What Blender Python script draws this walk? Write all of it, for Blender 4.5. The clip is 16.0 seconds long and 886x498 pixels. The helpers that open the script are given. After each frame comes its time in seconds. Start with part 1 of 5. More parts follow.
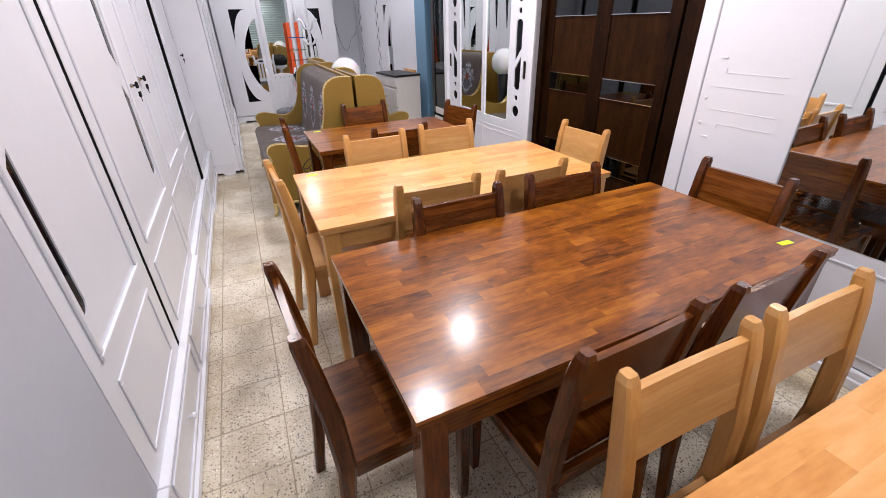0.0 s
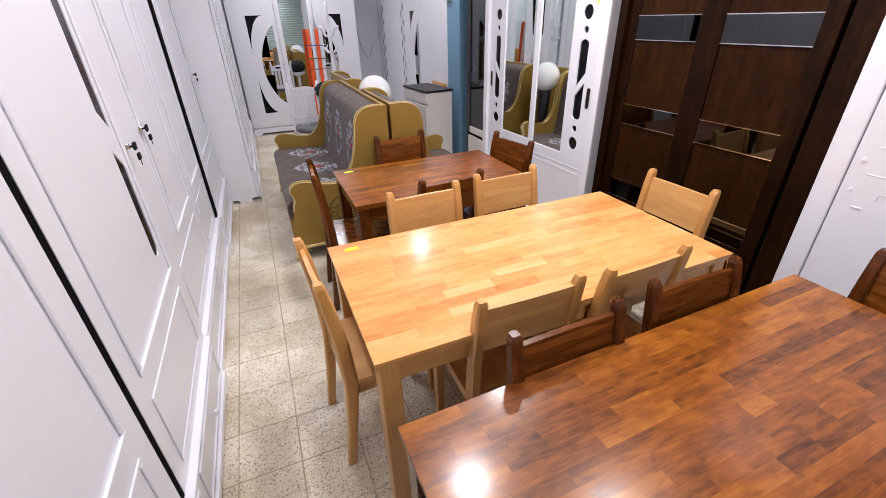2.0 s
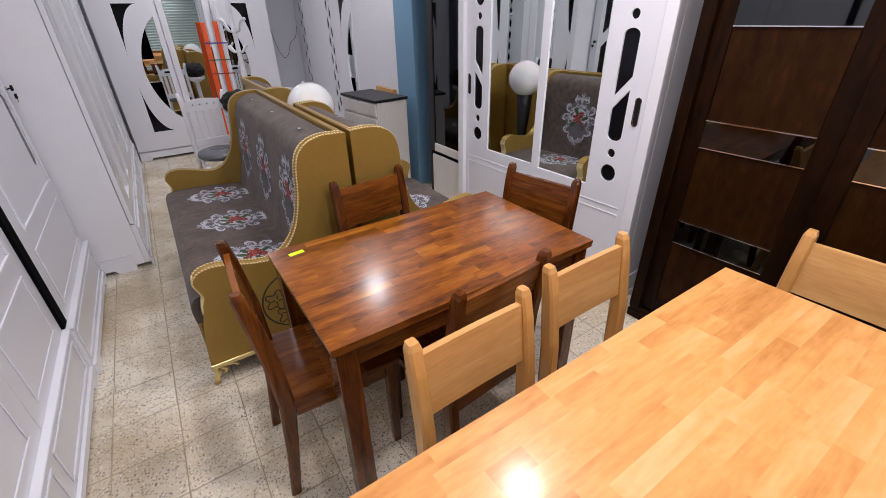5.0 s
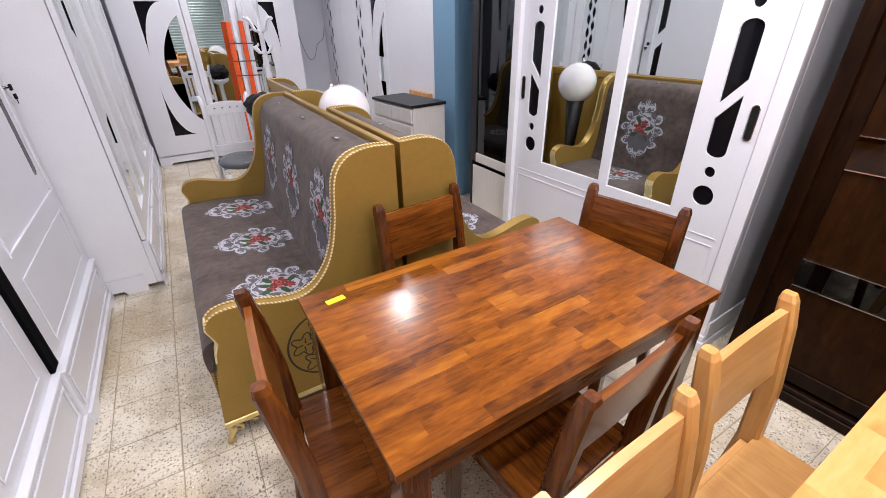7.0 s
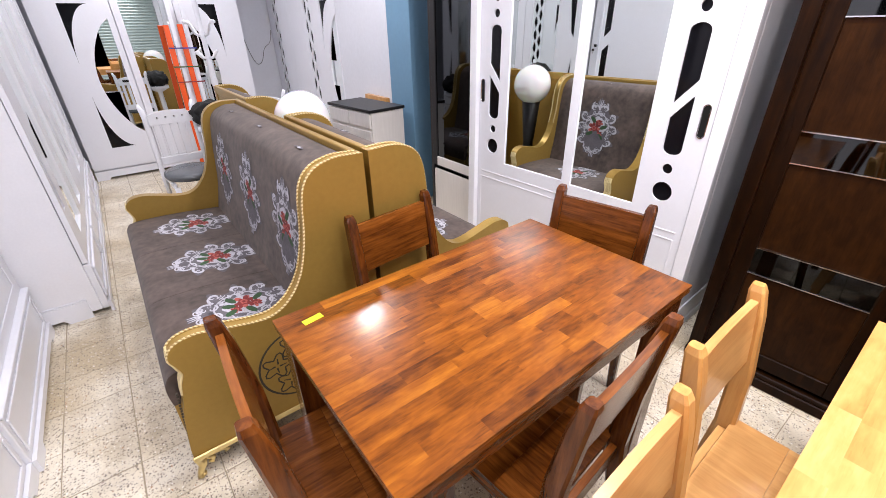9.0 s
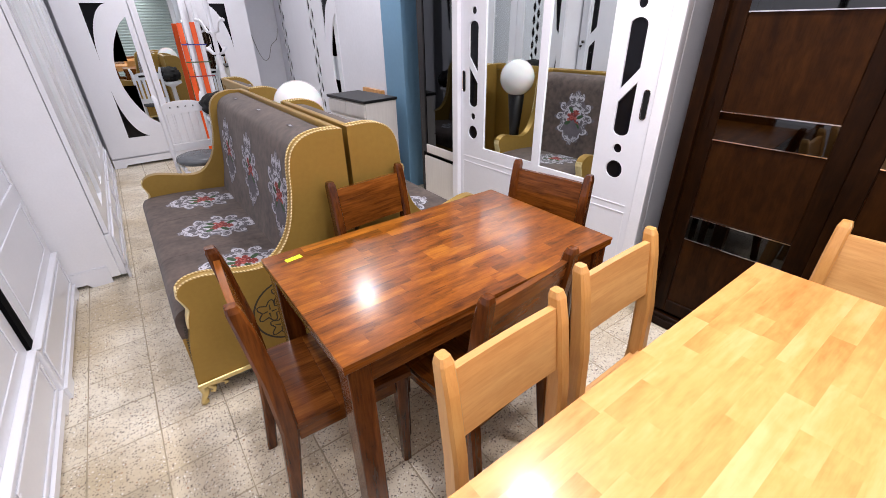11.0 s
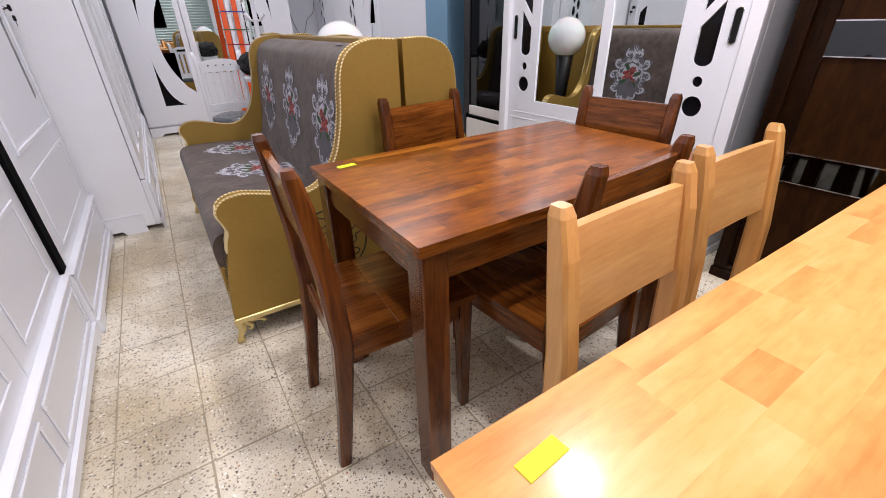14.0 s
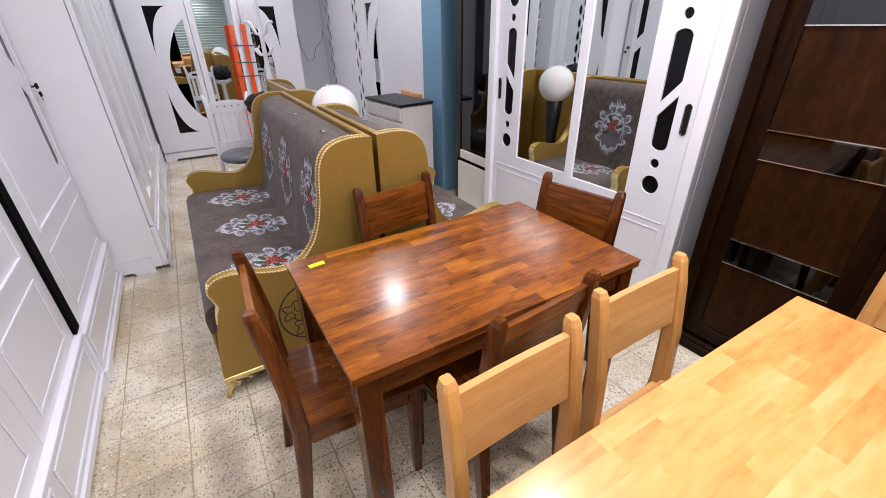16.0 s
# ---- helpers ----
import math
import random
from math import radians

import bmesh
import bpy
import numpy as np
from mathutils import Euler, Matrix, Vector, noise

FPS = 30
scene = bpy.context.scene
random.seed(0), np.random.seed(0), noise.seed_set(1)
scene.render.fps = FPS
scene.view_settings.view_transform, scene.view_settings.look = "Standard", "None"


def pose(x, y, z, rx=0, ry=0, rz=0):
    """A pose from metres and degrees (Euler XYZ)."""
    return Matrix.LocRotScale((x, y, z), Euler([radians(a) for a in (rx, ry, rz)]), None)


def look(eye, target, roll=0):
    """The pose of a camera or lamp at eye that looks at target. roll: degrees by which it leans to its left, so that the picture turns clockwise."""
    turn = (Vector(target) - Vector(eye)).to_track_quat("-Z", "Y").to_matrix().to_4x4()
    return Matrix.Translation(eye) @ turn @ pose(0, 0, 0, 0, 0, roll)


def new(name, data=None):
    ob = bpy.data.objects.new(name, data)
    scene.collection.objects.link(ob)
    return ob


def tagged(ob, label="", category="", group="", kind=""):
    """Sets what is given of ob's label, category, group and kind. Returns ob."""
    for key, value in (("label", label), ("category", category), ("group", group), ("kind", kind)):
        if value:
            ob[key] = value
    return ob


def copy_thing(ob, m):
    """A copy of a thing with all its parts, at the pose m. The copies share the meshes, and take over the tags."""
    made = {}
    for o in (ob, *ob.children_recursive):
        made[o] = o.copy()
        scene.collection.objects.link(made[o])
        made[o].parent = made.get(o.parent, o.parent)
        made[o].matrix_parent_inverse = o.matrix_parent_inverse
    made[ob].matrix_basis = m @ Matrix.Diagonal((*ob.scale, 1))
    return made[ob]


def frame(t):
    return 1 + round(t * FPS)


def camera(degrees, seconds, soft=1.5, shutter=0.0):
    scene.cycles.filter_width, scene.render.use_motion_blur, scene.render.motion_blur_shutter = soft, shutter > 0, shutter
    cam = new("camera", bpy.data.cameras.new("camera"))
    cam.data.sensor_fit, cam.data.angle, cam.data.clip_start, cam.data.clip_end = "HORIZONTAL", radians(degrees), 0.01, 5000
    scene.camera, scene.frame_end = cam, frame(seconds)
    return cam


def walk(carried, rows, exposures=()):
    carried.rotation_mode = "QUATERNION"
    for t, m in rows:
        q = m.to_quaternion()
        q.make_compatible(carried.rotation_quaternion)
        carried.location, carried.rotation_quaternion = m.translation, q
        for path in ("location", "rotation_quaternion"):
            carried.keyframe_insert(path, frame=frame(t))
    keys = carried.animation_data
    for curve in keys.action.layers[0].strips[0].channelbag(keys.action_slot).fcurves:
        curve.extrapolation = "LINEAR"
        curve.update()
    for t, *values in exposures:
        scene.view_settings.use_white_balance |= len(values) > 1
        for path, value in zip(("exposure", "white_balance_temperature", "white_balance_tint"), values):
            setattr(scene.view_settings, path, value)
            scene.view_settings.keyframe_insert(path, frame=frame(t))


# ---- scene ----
cam = camera(93.2, 16.0, soft=0.6)
PATH = [
    (0, (0.148, -0.835, 1.45), (0.861, 0.772, 0.496), -1.5),
    (0.5, (0.15, -0.8, 1.473), (0.851, 0.812, 0.519), -1.4),
    (1, (0.12, -0.587, 1.49), (0.806, 1.031, 0.535), -1.2),
    (1.5, (0.11, -0.364, 1.532), (0.78, 1.255, 0.569), -1.4),
    (2, (0.159, -0.191, 1.605), (0.825, 1.428, 0.637), -1.5),
    (2.5, (0.206, 0.008, 1.604), (0.9, 1.612, 0.63), -1.6),
    (3, (0.198, 0.251, 1.569), (1.068, 1.766, 0.596), -1.1),
    (3.5, (0.186, 0.304, 1.592), (1.198, 1.733, 0.626), -0.9),
    (4, (0.227, 0.434, 1.675), (1.257, 1.85, 0.707), -0.8),
    (4.2, (0.26, 0.619, 1.642), (1.272, 2.039, 0.662), -1.0),
    (6.3, (0.341, 1.154, 1.484), (1.255, 2.656, 0.531), -0.8),
    (6.5, (0.352, 1.209, 1.481), (1.263, 2.709, 0.521), -1.0),
    (7, (0.355, 1.407, 1.462), (1.256, 2.915, 0.507), -1.0),
    (7.5, (0.34, 1.487, 1.465), (1.299, 2.954, 0.501), -1.2),
    (8, (0.337, 1.47, 1.464), (1.339, 2.919, 0.517), -0.9),
    (8.5, (0.329, 1.454, 1.476), (1.378, 2.869, 0.529), -0.6),
    (9, (0.326, 1.468, 1.47), (1.389, 2.87, 0.519), -1.1),
    (11.3, (0.281, 1.107, 1.443), (1.304, 2.537, 0.49), -1.0),
    (11.5, (0.283, 1.116, 1.432), (1.302, 2.549, 0.479), -0.8),
    (12, (0.254, 1.152, 1.364), (1.266, 2.592, 0.414), -0.4),
    (12.5, (0.221, 1.192, 1.275), (1.214, 2.646, 0.324), -0.6),
    (13, (0.203, 1.237, 1.178), (1.182, 2.697, 0.224), -0.9),
    (13.5, (0.191, 1.251, 1.148), (1.153, 2.722, 0.194), -1.2),
    (14, (0.176, 1.233, 1.128), (1.12, 2.717, 0.176), -1.3),
    (14.5, (0.172, 1.208, 1.251), (1.102, 2.704, 0.304), -1.4),
    (15, (0.229, 1.123, 1.459), (1.145, 2.633, 0.521), -1.1),
    (15.5, (0.274, 1.118, 1.481), (1.189, 2.628, 0.542), -0.6),
    (16, (0.336, 1.121, 1.488), (1.232, 2.635, 0.538), -0.8),
]
walk(cam, [(t, look(eye, target, roll)) for t, eye, target, roll in PATH],
     exposures=[(0.0, -0.02), (2.5, -0.08), (3.5, -0.18), (4.0, -0.40), (6.5, -0.08), (7.0, 0.13), (7.5, 0.28), (9.0, 0.45), (11.5, 0.13), (12.5, 0.06), (14.5, 0.06), (16.0, 0.05)])

# ---- light ----
world = bpy.data.worlds.new("world")
scene.world = world
world.use_nodes = True
world.node_tree.nodes["Background"].inputs["Color"].default_value = (0.8, 0.85, 1.0, 1)
world.node_tree.nodes["Background"].inputs["Strength"].default_value = 0.0

LAMP_Z = 2.84
# The first two spots are unseen, added to light the near end.
LAMP_SPOTS = [(1.70, -2.7), (0.90, -1.35), (1.70, 0.80), (0.985, 1.41), (1.66, 2.12), (1.90, 4.88), (0.95, 6.75)]
LAMP_POWERS = [20.0, 21.0, 24.0, 25.0, 27.0, 19.0, 16.0]
# Unseen tubes added above the aisle as fill light.
FILL_TUBES = [(0.06, 0.55), (0.06, 2.75), (0.06, 5.0)]
FILL_TUBE_POWER = 12.3


def ceiling_lamp_light(x, y, power):
    data = bpy.data.lights.new("lamp_light", "AREA")
    data.shape, data.size, data.energy, data.color = "DISK", 0.19, power, (1.0, 0.947, 0.985)
    ob = new("lamp_light", data)
    ob.matrix_world = pose(x, y, LAMP_Z - 0.055)
    return ob


def fill_tube_light(x, y):
    data = bpy.data.lights.new("fill_tube_light", "AREA")
    data.shape, data.size, data.size_y, data.energy, data.color = "RECTANGLE", 0.10, 1.15, FILL_TUBE_POWER, (1.0, 0.947, 0.985)
    ob = new("fill_tube_light", data)
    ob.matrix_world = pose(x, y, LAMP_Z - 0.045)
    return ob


# ---- materials ----
def mat(name, base, rough=0.5, metal=0.0, bump=0.0, scale=40.0, vary=0.06, clear=0.0, coords="Object", stretch=(1, 1, 1), dirt=0.0, dirt_col=(0.3, 0.27, 0.22)):
    m = bpy.data.materials.new(name)
    m.use_nodes = True
    nt = m.node_tree
    b = nt.nodes["Principled BSDF"]
    b.inputs["Roughness"].default_value, b.inputs["Metallic"].default_value = rough, metal
    b.inputs["Coat Weight"].default_value, b.inputs["Coat Roughness"].default_value = clear, 0.08
    tc = nt.nodes.new("ShaderNodeTexCoord")
    mp = nt.nodes.new("ShaderNodeMapping")
    mp.inputs["Scale"].default_value = stretch
    nt.links.new(tc.outputs[coords], mp.inputs["Vector"])
    n1 = nt.nodes.new("ShaderNodeTexNoise")
    n1.inputs["Scale"].default_value, n1.inputs["Detail"].default_value = scale, 6
    nt.links.new(mp.outputs[0], n1.inputs["Vector"])
    n2 = nt.nodes.new("ShaderNodeTexNoise")
    n2.inputs["Scale"].default_value, n2.inputs["Detail"].default_value = scale * 0.08, 3
    nt.links.new(mp.outputs[0], n2.inputs["Vector"])
    add = nt.nodes.new("ShaderNodeMath")
    add.operation = "MULTIPLY_ADD"
    nt.links.new(n1.outputs[0], add.inputs[0])
    add.inputs[1].default_value = 0.5
    half = nt.nodes.new("ShaderNodeMath")
    half.operation = "MULTIPLY"
    half.inputs[1].default_value = 0.5
    nt.links.new(n2.outputs[0], half.inputs[0])
    nt.links.new(half.outputs[0], add.inputs[2])
    rng = nt.nodes.new("ShaderNodeMapRange")
    rng.inputs[1].default_value, rng.inputs[2].default_value = 0.3, 0.7
    rng.inputs[3].default_value, rng.inputs[4].default_value = 1 - vary, 1 + vary
    nt.links.new(add.outputs[0], rng.inputs[0])
    mul = nt.nodes.new("ShaderNodeVectorMath")
    mul.operation = "SCALE"
    mul.inputs[0].default_value = base[:3]
    nt.links.new(rng.outputs[0], mul.inputs["Scale"])
    col = mul.outputs[0]
    if dirt:
        n3 = nt.nodes.new("ShaderNodeTexNoise")
        n3.inputs["Scale"].default_value, n3.inputs["Detail"].default_value = 3.0, 8
        nt.links.new(tc.outputs["Object"], n3.inputs["Vector"])
        r3 = nt.nodes.new("ShaderNodeMapRange")
        r3.inputs[1].default_value, r3.inputs[2].default_value, r3.inputs[4].default_value = 0.55, 0.8, dirt
        nt.links.new(n3.outputs[0], r3.inputs[0])
        mx = nt.nodes.new("ShaderNodeMix")
        mx.data_type = "RGBA"
        nt.links.new(r3.outputs[0], mx.inputs[0])
        nt.links.new(col, mx.inputs[6])
        mx.inputs[7].default_value = (*dirt_col, 1)
        col = mx.outputs[2]
    nt.links.new(col, b.inputs["Base Color"])
    if bump:
        bp = nt.nodes.new("ShaderNodeBump")
        bp.inputs["Strength"].default_value, bp.inputs["Distance"].default_value = bump, 0.002
        nt.links.new(n1.outputs[0], bp.inputs["Height"])
        nt.links.new(bp.outputs[0], b.inputs["Normal"])
    return m


def wood(name, dark, mid, light, rough=0.25, coat=0.5, axis=0, coords="Object", piece=0.35, grain=1.0, spec=0.5, fine_scale=16.0, gloss=0.13, streak=0.55, pore=0.0, blotch=0.0):
    """Lacquered wood: grain along one axis, each object its own shade."""
    m = bpy.data.materials.new(name)
    m.use_nodes = True
    nt = m.node_tree
    L = nt.links.new
    b = nt.nodes["Principled BSDF"]
    b.inputs["Roughness"].default_value = rough
    b.inputs["Coat Weight"].default_value, b.inputs["Coat Roughness"].default_value = coat, gloss
    b.inputs["Specular IOR Level"].default_value = spec
    info = nt.nodes.new("ShaderNodeObjectInfo")
    if coords == "World":
        src = nt.nodes.new("ShaderNodeNewGeometry").outputs["Position"]
    else:
        src = nt.nodes.new("ShaderNodeTexCoord").outputs["Object"]
    off = nt.nodes.new("ShaderNodeVectorMath")
    off.operation = "MULTIPLY_ADD"
    comb = nt.nodes.new("ShaderNodeCombineXYZ")
    for i in range(3):
        L(info.outputs["Random"], comb.inputs[i])
    L(comb.outputs[0], off.inputs[0])
    off.inputs[1].default_value = (37.0, 53.0, 19.0)
    L(src, off.inputs[2])
    mp = nt.nodes.new("ShaderNodeMapping")
    sc = [fine_scale, fine_scale, fine_scale]
    sc[axis] = 1.3
    mp.inputs["Scale"].default_value = sc
    L(off.outputs[0], mp.inputs["Vector"])
    warp = nt.nodes.new("ShaderNodeTexNoise")
    warp.inputs["Scale"].default_value, warp.inputs["Detail"].default_value = 1.3, 3
    L(mp.outputs[0], warp.inputs["Vector"])
    rings = nt.nodes.new("ShaderNodeMath")
    rings.operation = "MULTIPLY"
    rings.inputs[1].default_value = 22.0
    L(warp.outputs[0], rings.inputs[0])
    sn = nt.nodes.new("ShaderNodeMath")
    sn.operation = "SINE"
    L(rings.outputs[0], sn.inputs[0])
    fine = nt.nodes.new("ShaderNodeTexNoise")
    fine.inputs["Scale"].default_value, fine.inputs["Detail"].default_value = 9.0, 5
    L(mp.outputs[0], fine.inputs["Vector"])
    mixv = nt.nodes.new("ShaderNodeMath")
    mixv.operation = "MULTIPLY_ADD"
    mixv.inputs[1].default_value = 0.10 * grain
    L(sn.outputs[0], mixv.inputs[0])
    f2 = nt.nodes.new("ShaderNodeMath")
    f2.operation = "MULTIPLY"
    f2.inputs[1].default_value = streak
    L(fine.outputs[0], f2.inputs[0])
    L(f2.outputs[0], mixv.inputs[2])
    cloud = nt.nodes.new("ShaderNodeMath")
    cloud.operation = "MULTIPLY_ADD"
    cloud.inputs[1].default_value = 0.62
    L(warp.outputs[0], cloud.inputs[0])
    low = nt.nodes.new("ShaderNodeMath")
    low.operation = "SUBTRACT"
    low.inputs[1].default_value = 0.27 - (0.55 - streak) * 0.5
    L(mixv.outputs[0], low.inputs[0])
    L(low.outputs[0], cloud.inputs[2])
    mixv = cloud
    tone = nt.nodes.new("ShaderNodeMath")
    tone.operation = "MULTIPLY_ADD"
    tone.inputs[1].default_value = piece
    L(info.outputs["Random"], tone.inputs[0])
    L(mixv.outputs[0], tone.inputs[2])
    ramp = nt.nodes.new("ShaderNodeValToRGB")
    e = ramp.color_ramp.elements
    e[0].position, e[0].color = 0.12, (*dark, 1)
    e[1].position, e[1].color = 0.78, (*light, 1)
    k = ramp.color_ramp.elements.new(0.45)
    k.color = (*mid, 1)
    shade = tone.outputs[0]
    if blotch:
        bl = nt.nodes.new("ShaderNodeMapping")
        bs = [34.0, 34.0, 34.0]
        bs[axis] = 15.0
        bl.inputs["Scale"].default_value = bs
        L(off.outputs[0], bl.inputs["Vector"])
        bn = nt.nodes.new("ShaderNodeTexNoise")
        bn.inputs["Scale"].default_value, bn.inputs["Detail"].default_value, bn.inputs["Distortion"].default_value = 1.0, 4, 0.6
        L(bl.outputs[0], bn.inputs["Vector"])
        br = nt.nodes.new("ShaderNodeMapRange")
        br.inputs[1].default_value, br.inputs[2].default_value = 0.35, 0.65
        br.inputs[3].default_value, br.inputs[4].default_value = -blotch, blotch * 0.6
        L(bn.outputs[0], br.inputs[0])
        ba = nt.nodes.new("ShaderNodeMath")
        L(shade, ba.inputs[0])
        L(br.outputs[0], ba.inputs[1])
        shade = ba.outputs[0]
    if pore:
        pm = nt.nodes.new("ShaderNodeMapping")
        ps = [420.0, 420.0, 420.0]
        ps[axis] = 26.0
        pm.inputs["Scale"].default_value = ps
        L(off.outputs[0], pm.inputs["Vector"])
        pn = nt.nodes.new("ShaderNodeTexNoise")
        pn.inputs["Scale"].default_value, pn.inputs["Detail"].default_value = 1.0, 2
        L(pm.outputs[0], pn.inputs["Vector"])
        pr = nt.nodes.new("ShaderNodeMapRange")
        pr.inputs[1].default_value, pr.inputs[2].default_value = 0.54, 0.70
        pr.inputs[3].default_value, pr.inputs[4].default_value = 0.0, -pore
        L(pn.outputs[0], pr.inputs[0])
        pa = nt.nodes.new("ShaderNodeMath")
        L(shade, pa.inputs[0])
        L(pr.outputs[0], pa.inputs[1])
        shade = pa.outputs[0]
    L(shade, ramp.inputs[0])
    L(ramp.outputs[0], b.inputs["Base Color"])
    bp = nt.nodes.new("ShaderNodeBump")
    bp.inputs["Strength"].default_value, bp.inputs["Distance"].default_value = 0.08, 0.001
    L(fine.outputs[0], bp.inputs["Height"])
    L(bp.outputs[0], b.inputs["Normal"])
    return m


BROWN = ((0.058, 0.0135, 0.0012), (0.222, 0.0630, 0.0050), (0.38, 0.135, 0.013))
HONEY = ((0.42, 0.145, 0.032), (0.68, 0.328, 0.104), (0.79, 0.450, 0.208))
M_STAVE_BROWN = wood("brown_stave", *BROWN, rough=0.3, coat=0.38, axis=0, coords="World", piece=0.26, grain=0.35, spec=0.22, fine_scale=13.0, gloss=0.165, streak=0.42, pore=0.10, blotch=0.115)
M_STAVE_HONEY = wood("beech_stave", *HONEY, rough=0.32, coat=0.3, axis=0, coords="World", piece=0.29, grain=0.25, spec=0.3, fine_scale=11.0, gloss=0.15, streak=0.24, pore=0.035, blotch=0.06)
# The Z woods, for upright pieces, are darker than X and Y.
M_BROWN_X = wood("brown_wood_x", (0.060, 0.015, 0.002), (0.165, 0.048, 0.007), (0.27, 0.090, 0.016), axis=0, piece=0.15, coat=0.35, spec=0.3, pore=0.09, blotch=0.05)
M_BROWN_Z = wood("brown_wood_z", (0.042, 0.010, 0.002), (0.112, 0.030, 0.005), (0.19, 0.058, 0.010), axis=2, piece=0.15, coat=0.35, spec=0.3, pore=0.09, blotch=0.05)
M_BROWN_Y = wood("brown_wood_y", (0.060, 0.015, 0.002), (0.165, 0.048, 0.007), (0.27, 0.090, 0.016), axis=1, piece=0.15, coat=0.35, spec=0.3, pore=0.09, blotch=0.05)
M_HONEY_X = wood("beech_wood_x", (0.48, 0.225, 0.068), (0.64, 0.355, 0.128), (0.74, 0.455, 0.19), axis=0, piece=0.12, rough=0.3, grain=0.4, streak=0.35, pore=0.07, blotch=0.04)
M_HONEY_Z = wood("beech_wood_z", (0.48, 0.215, 0.06), (0.61, 0.325, 0.10), (0.71, 0.415, 0.15), axis=2, piece=0.12, rough=0.3, grain=0.4, streak=0.35, pore=0.07, blotch=0.04)
M_HONEY_Y = wood("beech_wood_y", (0.48, 0.225, 0.068), (0.64, 0.355, 0.128), (0.74, 0.455, 0.19), axis=1, piece=0.12, rough=0.3, grain=0.4, streak=0.35, pore=0.07, blotch=0.04)
M_MAHOG = wood("wardrobe_wood", (0.006, 0.0018, 0.0004), (0.014, 0.0046, 0.0010), (0.028, 0.0097, 0.0020), axis=2, piece=0.1, rough=0.4, coat=0.0, spec=0.10, pore=0.1, blotch=0.12)
M_MAHOG_PANEL = wood("wardrobe_panel_wood", (0.011, 0.0033, 0.0006), (0.027, 0.0090, 0.0016), (0.049, 0.0178, 0.0034), axis=2, piece=0.1, rough=0.42, coat=0.0, grain=0.15, spec=0.10, streak=0.3, pore=0.10, blotch=0.12)
M_WHITE = mat("white_lacquer", (0.76, 0.775, 0.835), 0.3, bump=0.05, scale=60, vary=0.02, clear=0.15)
# White for the plain door, its shading mixed into a greyer colour.
M_WHITE_SHADED = mat("white_satin_shaded", (0.50, 0.52, 0.58), 0.5, bump=0.05, scale=70, vary=0.03)
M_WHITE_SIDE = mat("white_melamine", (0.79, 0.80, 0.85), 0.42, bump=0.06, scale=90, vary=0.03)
M_CREAM = mat("cream_textured_board", (0.72, 0.70, 0.68), 0.5, bump=0.3, scale=60, vary=0.07, stretch=(1, 1, 0.1))
M_BLACKGLASS = mat("black_glass", (0.006, 0.006, 0.008), 0.05, vary=0.02)
M_BLACKGLASS.node_tree.nodes["Principled BSDF"].inputs["Specular IOR Level"].default_value = 0.22
# Black that paints the shadow in the gaps round the doors.
M_GAP_SHADOW = mat("gap_shadow", (0.004, 0.004, 0.0045), 0.9, vary=0.05)
M_GAP_SHADOW.node_tree.nodes["Principled BSDF"].inputs["Specular IOR Level"].default_value = 0.05
M_MIRROR = mat("mirror_silver", (0.86, 0.90, 0.89), 0.015, metal=1.0, vary=0.01)
M_DARKMIRROR = mat("smoked_mirror", (0.065, 0.069, 0.072), 0.03, metal=1.0, vary=0.02)
M_SMOKED = mat("smoked_glass", (0.075, 0.08, 0.085), 0.03, metal=1.0, vary=0.02)
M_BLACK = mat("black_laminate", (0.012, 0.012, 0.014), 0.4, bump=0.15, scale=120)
M_CHROME = mat("chrome", (0.75, 0.75, 0.77), 0.12, metal=1.0, vary=0.02)
M_BRASSY = mat("gold_paint", (0.35, 0.22, 0.050), 0.36, metal=0.45, bump=0.08, scale=50, vary=0.08)
M_GOLD = mat("gold_leaf", (0.75, 0.60, 0.28), 0.28, metal=0.8, bump=0.2, scale=80, vary=0.1)
M_CORD = mat("ivory_gold_cord", (0.70, 0.57, 0.30), 0.45, bump=0.2, scale=200, vary=0.1)
M_CORD_DARK = mat("brown_cord_strand", (0.36, 0.245, 0.085), 0.5, vary=0.1)
M_VELVET = mat("taupe_velvet", (0.078, 0.056, 0.048), 0.85, bump=0.12, scale=30, vary=0.6)
M_VELVET.node_tree.nodes["Principled BSDF"].inputs["Sheen Weight"].default_value = 0.12
M_VELVET.node_tree.nodes["Noise Texture.001"].inputs["Scale"].default_value = 7.0
M_THREAD = mat("silver_white_print", (0.42, 0.42, 0.47), 0.75, bump=0.25, scale=150, vary=0.4)
M_THREAD_GREY = mat("slate_grey_print", (0.105, 0.098, 0.112), 0.8, vary=0.4, scale=150)
M_ROSE = mat("red_rose_print", (0.17, 0.016, 0.014), 0.75, vary=0.5, scale=70)
M_ROSE_PALE = mat("coral_petal_print", (0.38, 0.085, 0.070), 0.75, vary=0.3, scale=70)
M_LEAF = mat("green_leaf_print", (0.022, 0.065, 0.022), 0.75, vary=0.4, scale=70)
M_PLASTER = mat("white_plaster", (0.66, 0.68, 0.74), 0.75, bump=0.2, scale=30, vary=0.04, dirt=0.12, dirt_col=(0.5, 0.5, 0.5))
M_BLUE = mat("blue_painted_wall", (0.145, 0.285, 0.42), 0.55, bump=0.2, scale=30, vary=0.05)
# The ceiling is unseen; its grey keeps bounced light low and shadows deep.
M_CEIL = mat("low_bounce_ceiling", (0.42, 0.42, 0.43), 0.8, vary=0.03)
M_ORANGE = mat("orange_lacquer", (0.78, 0.085, 0.004), 0.35, vary=0.08)
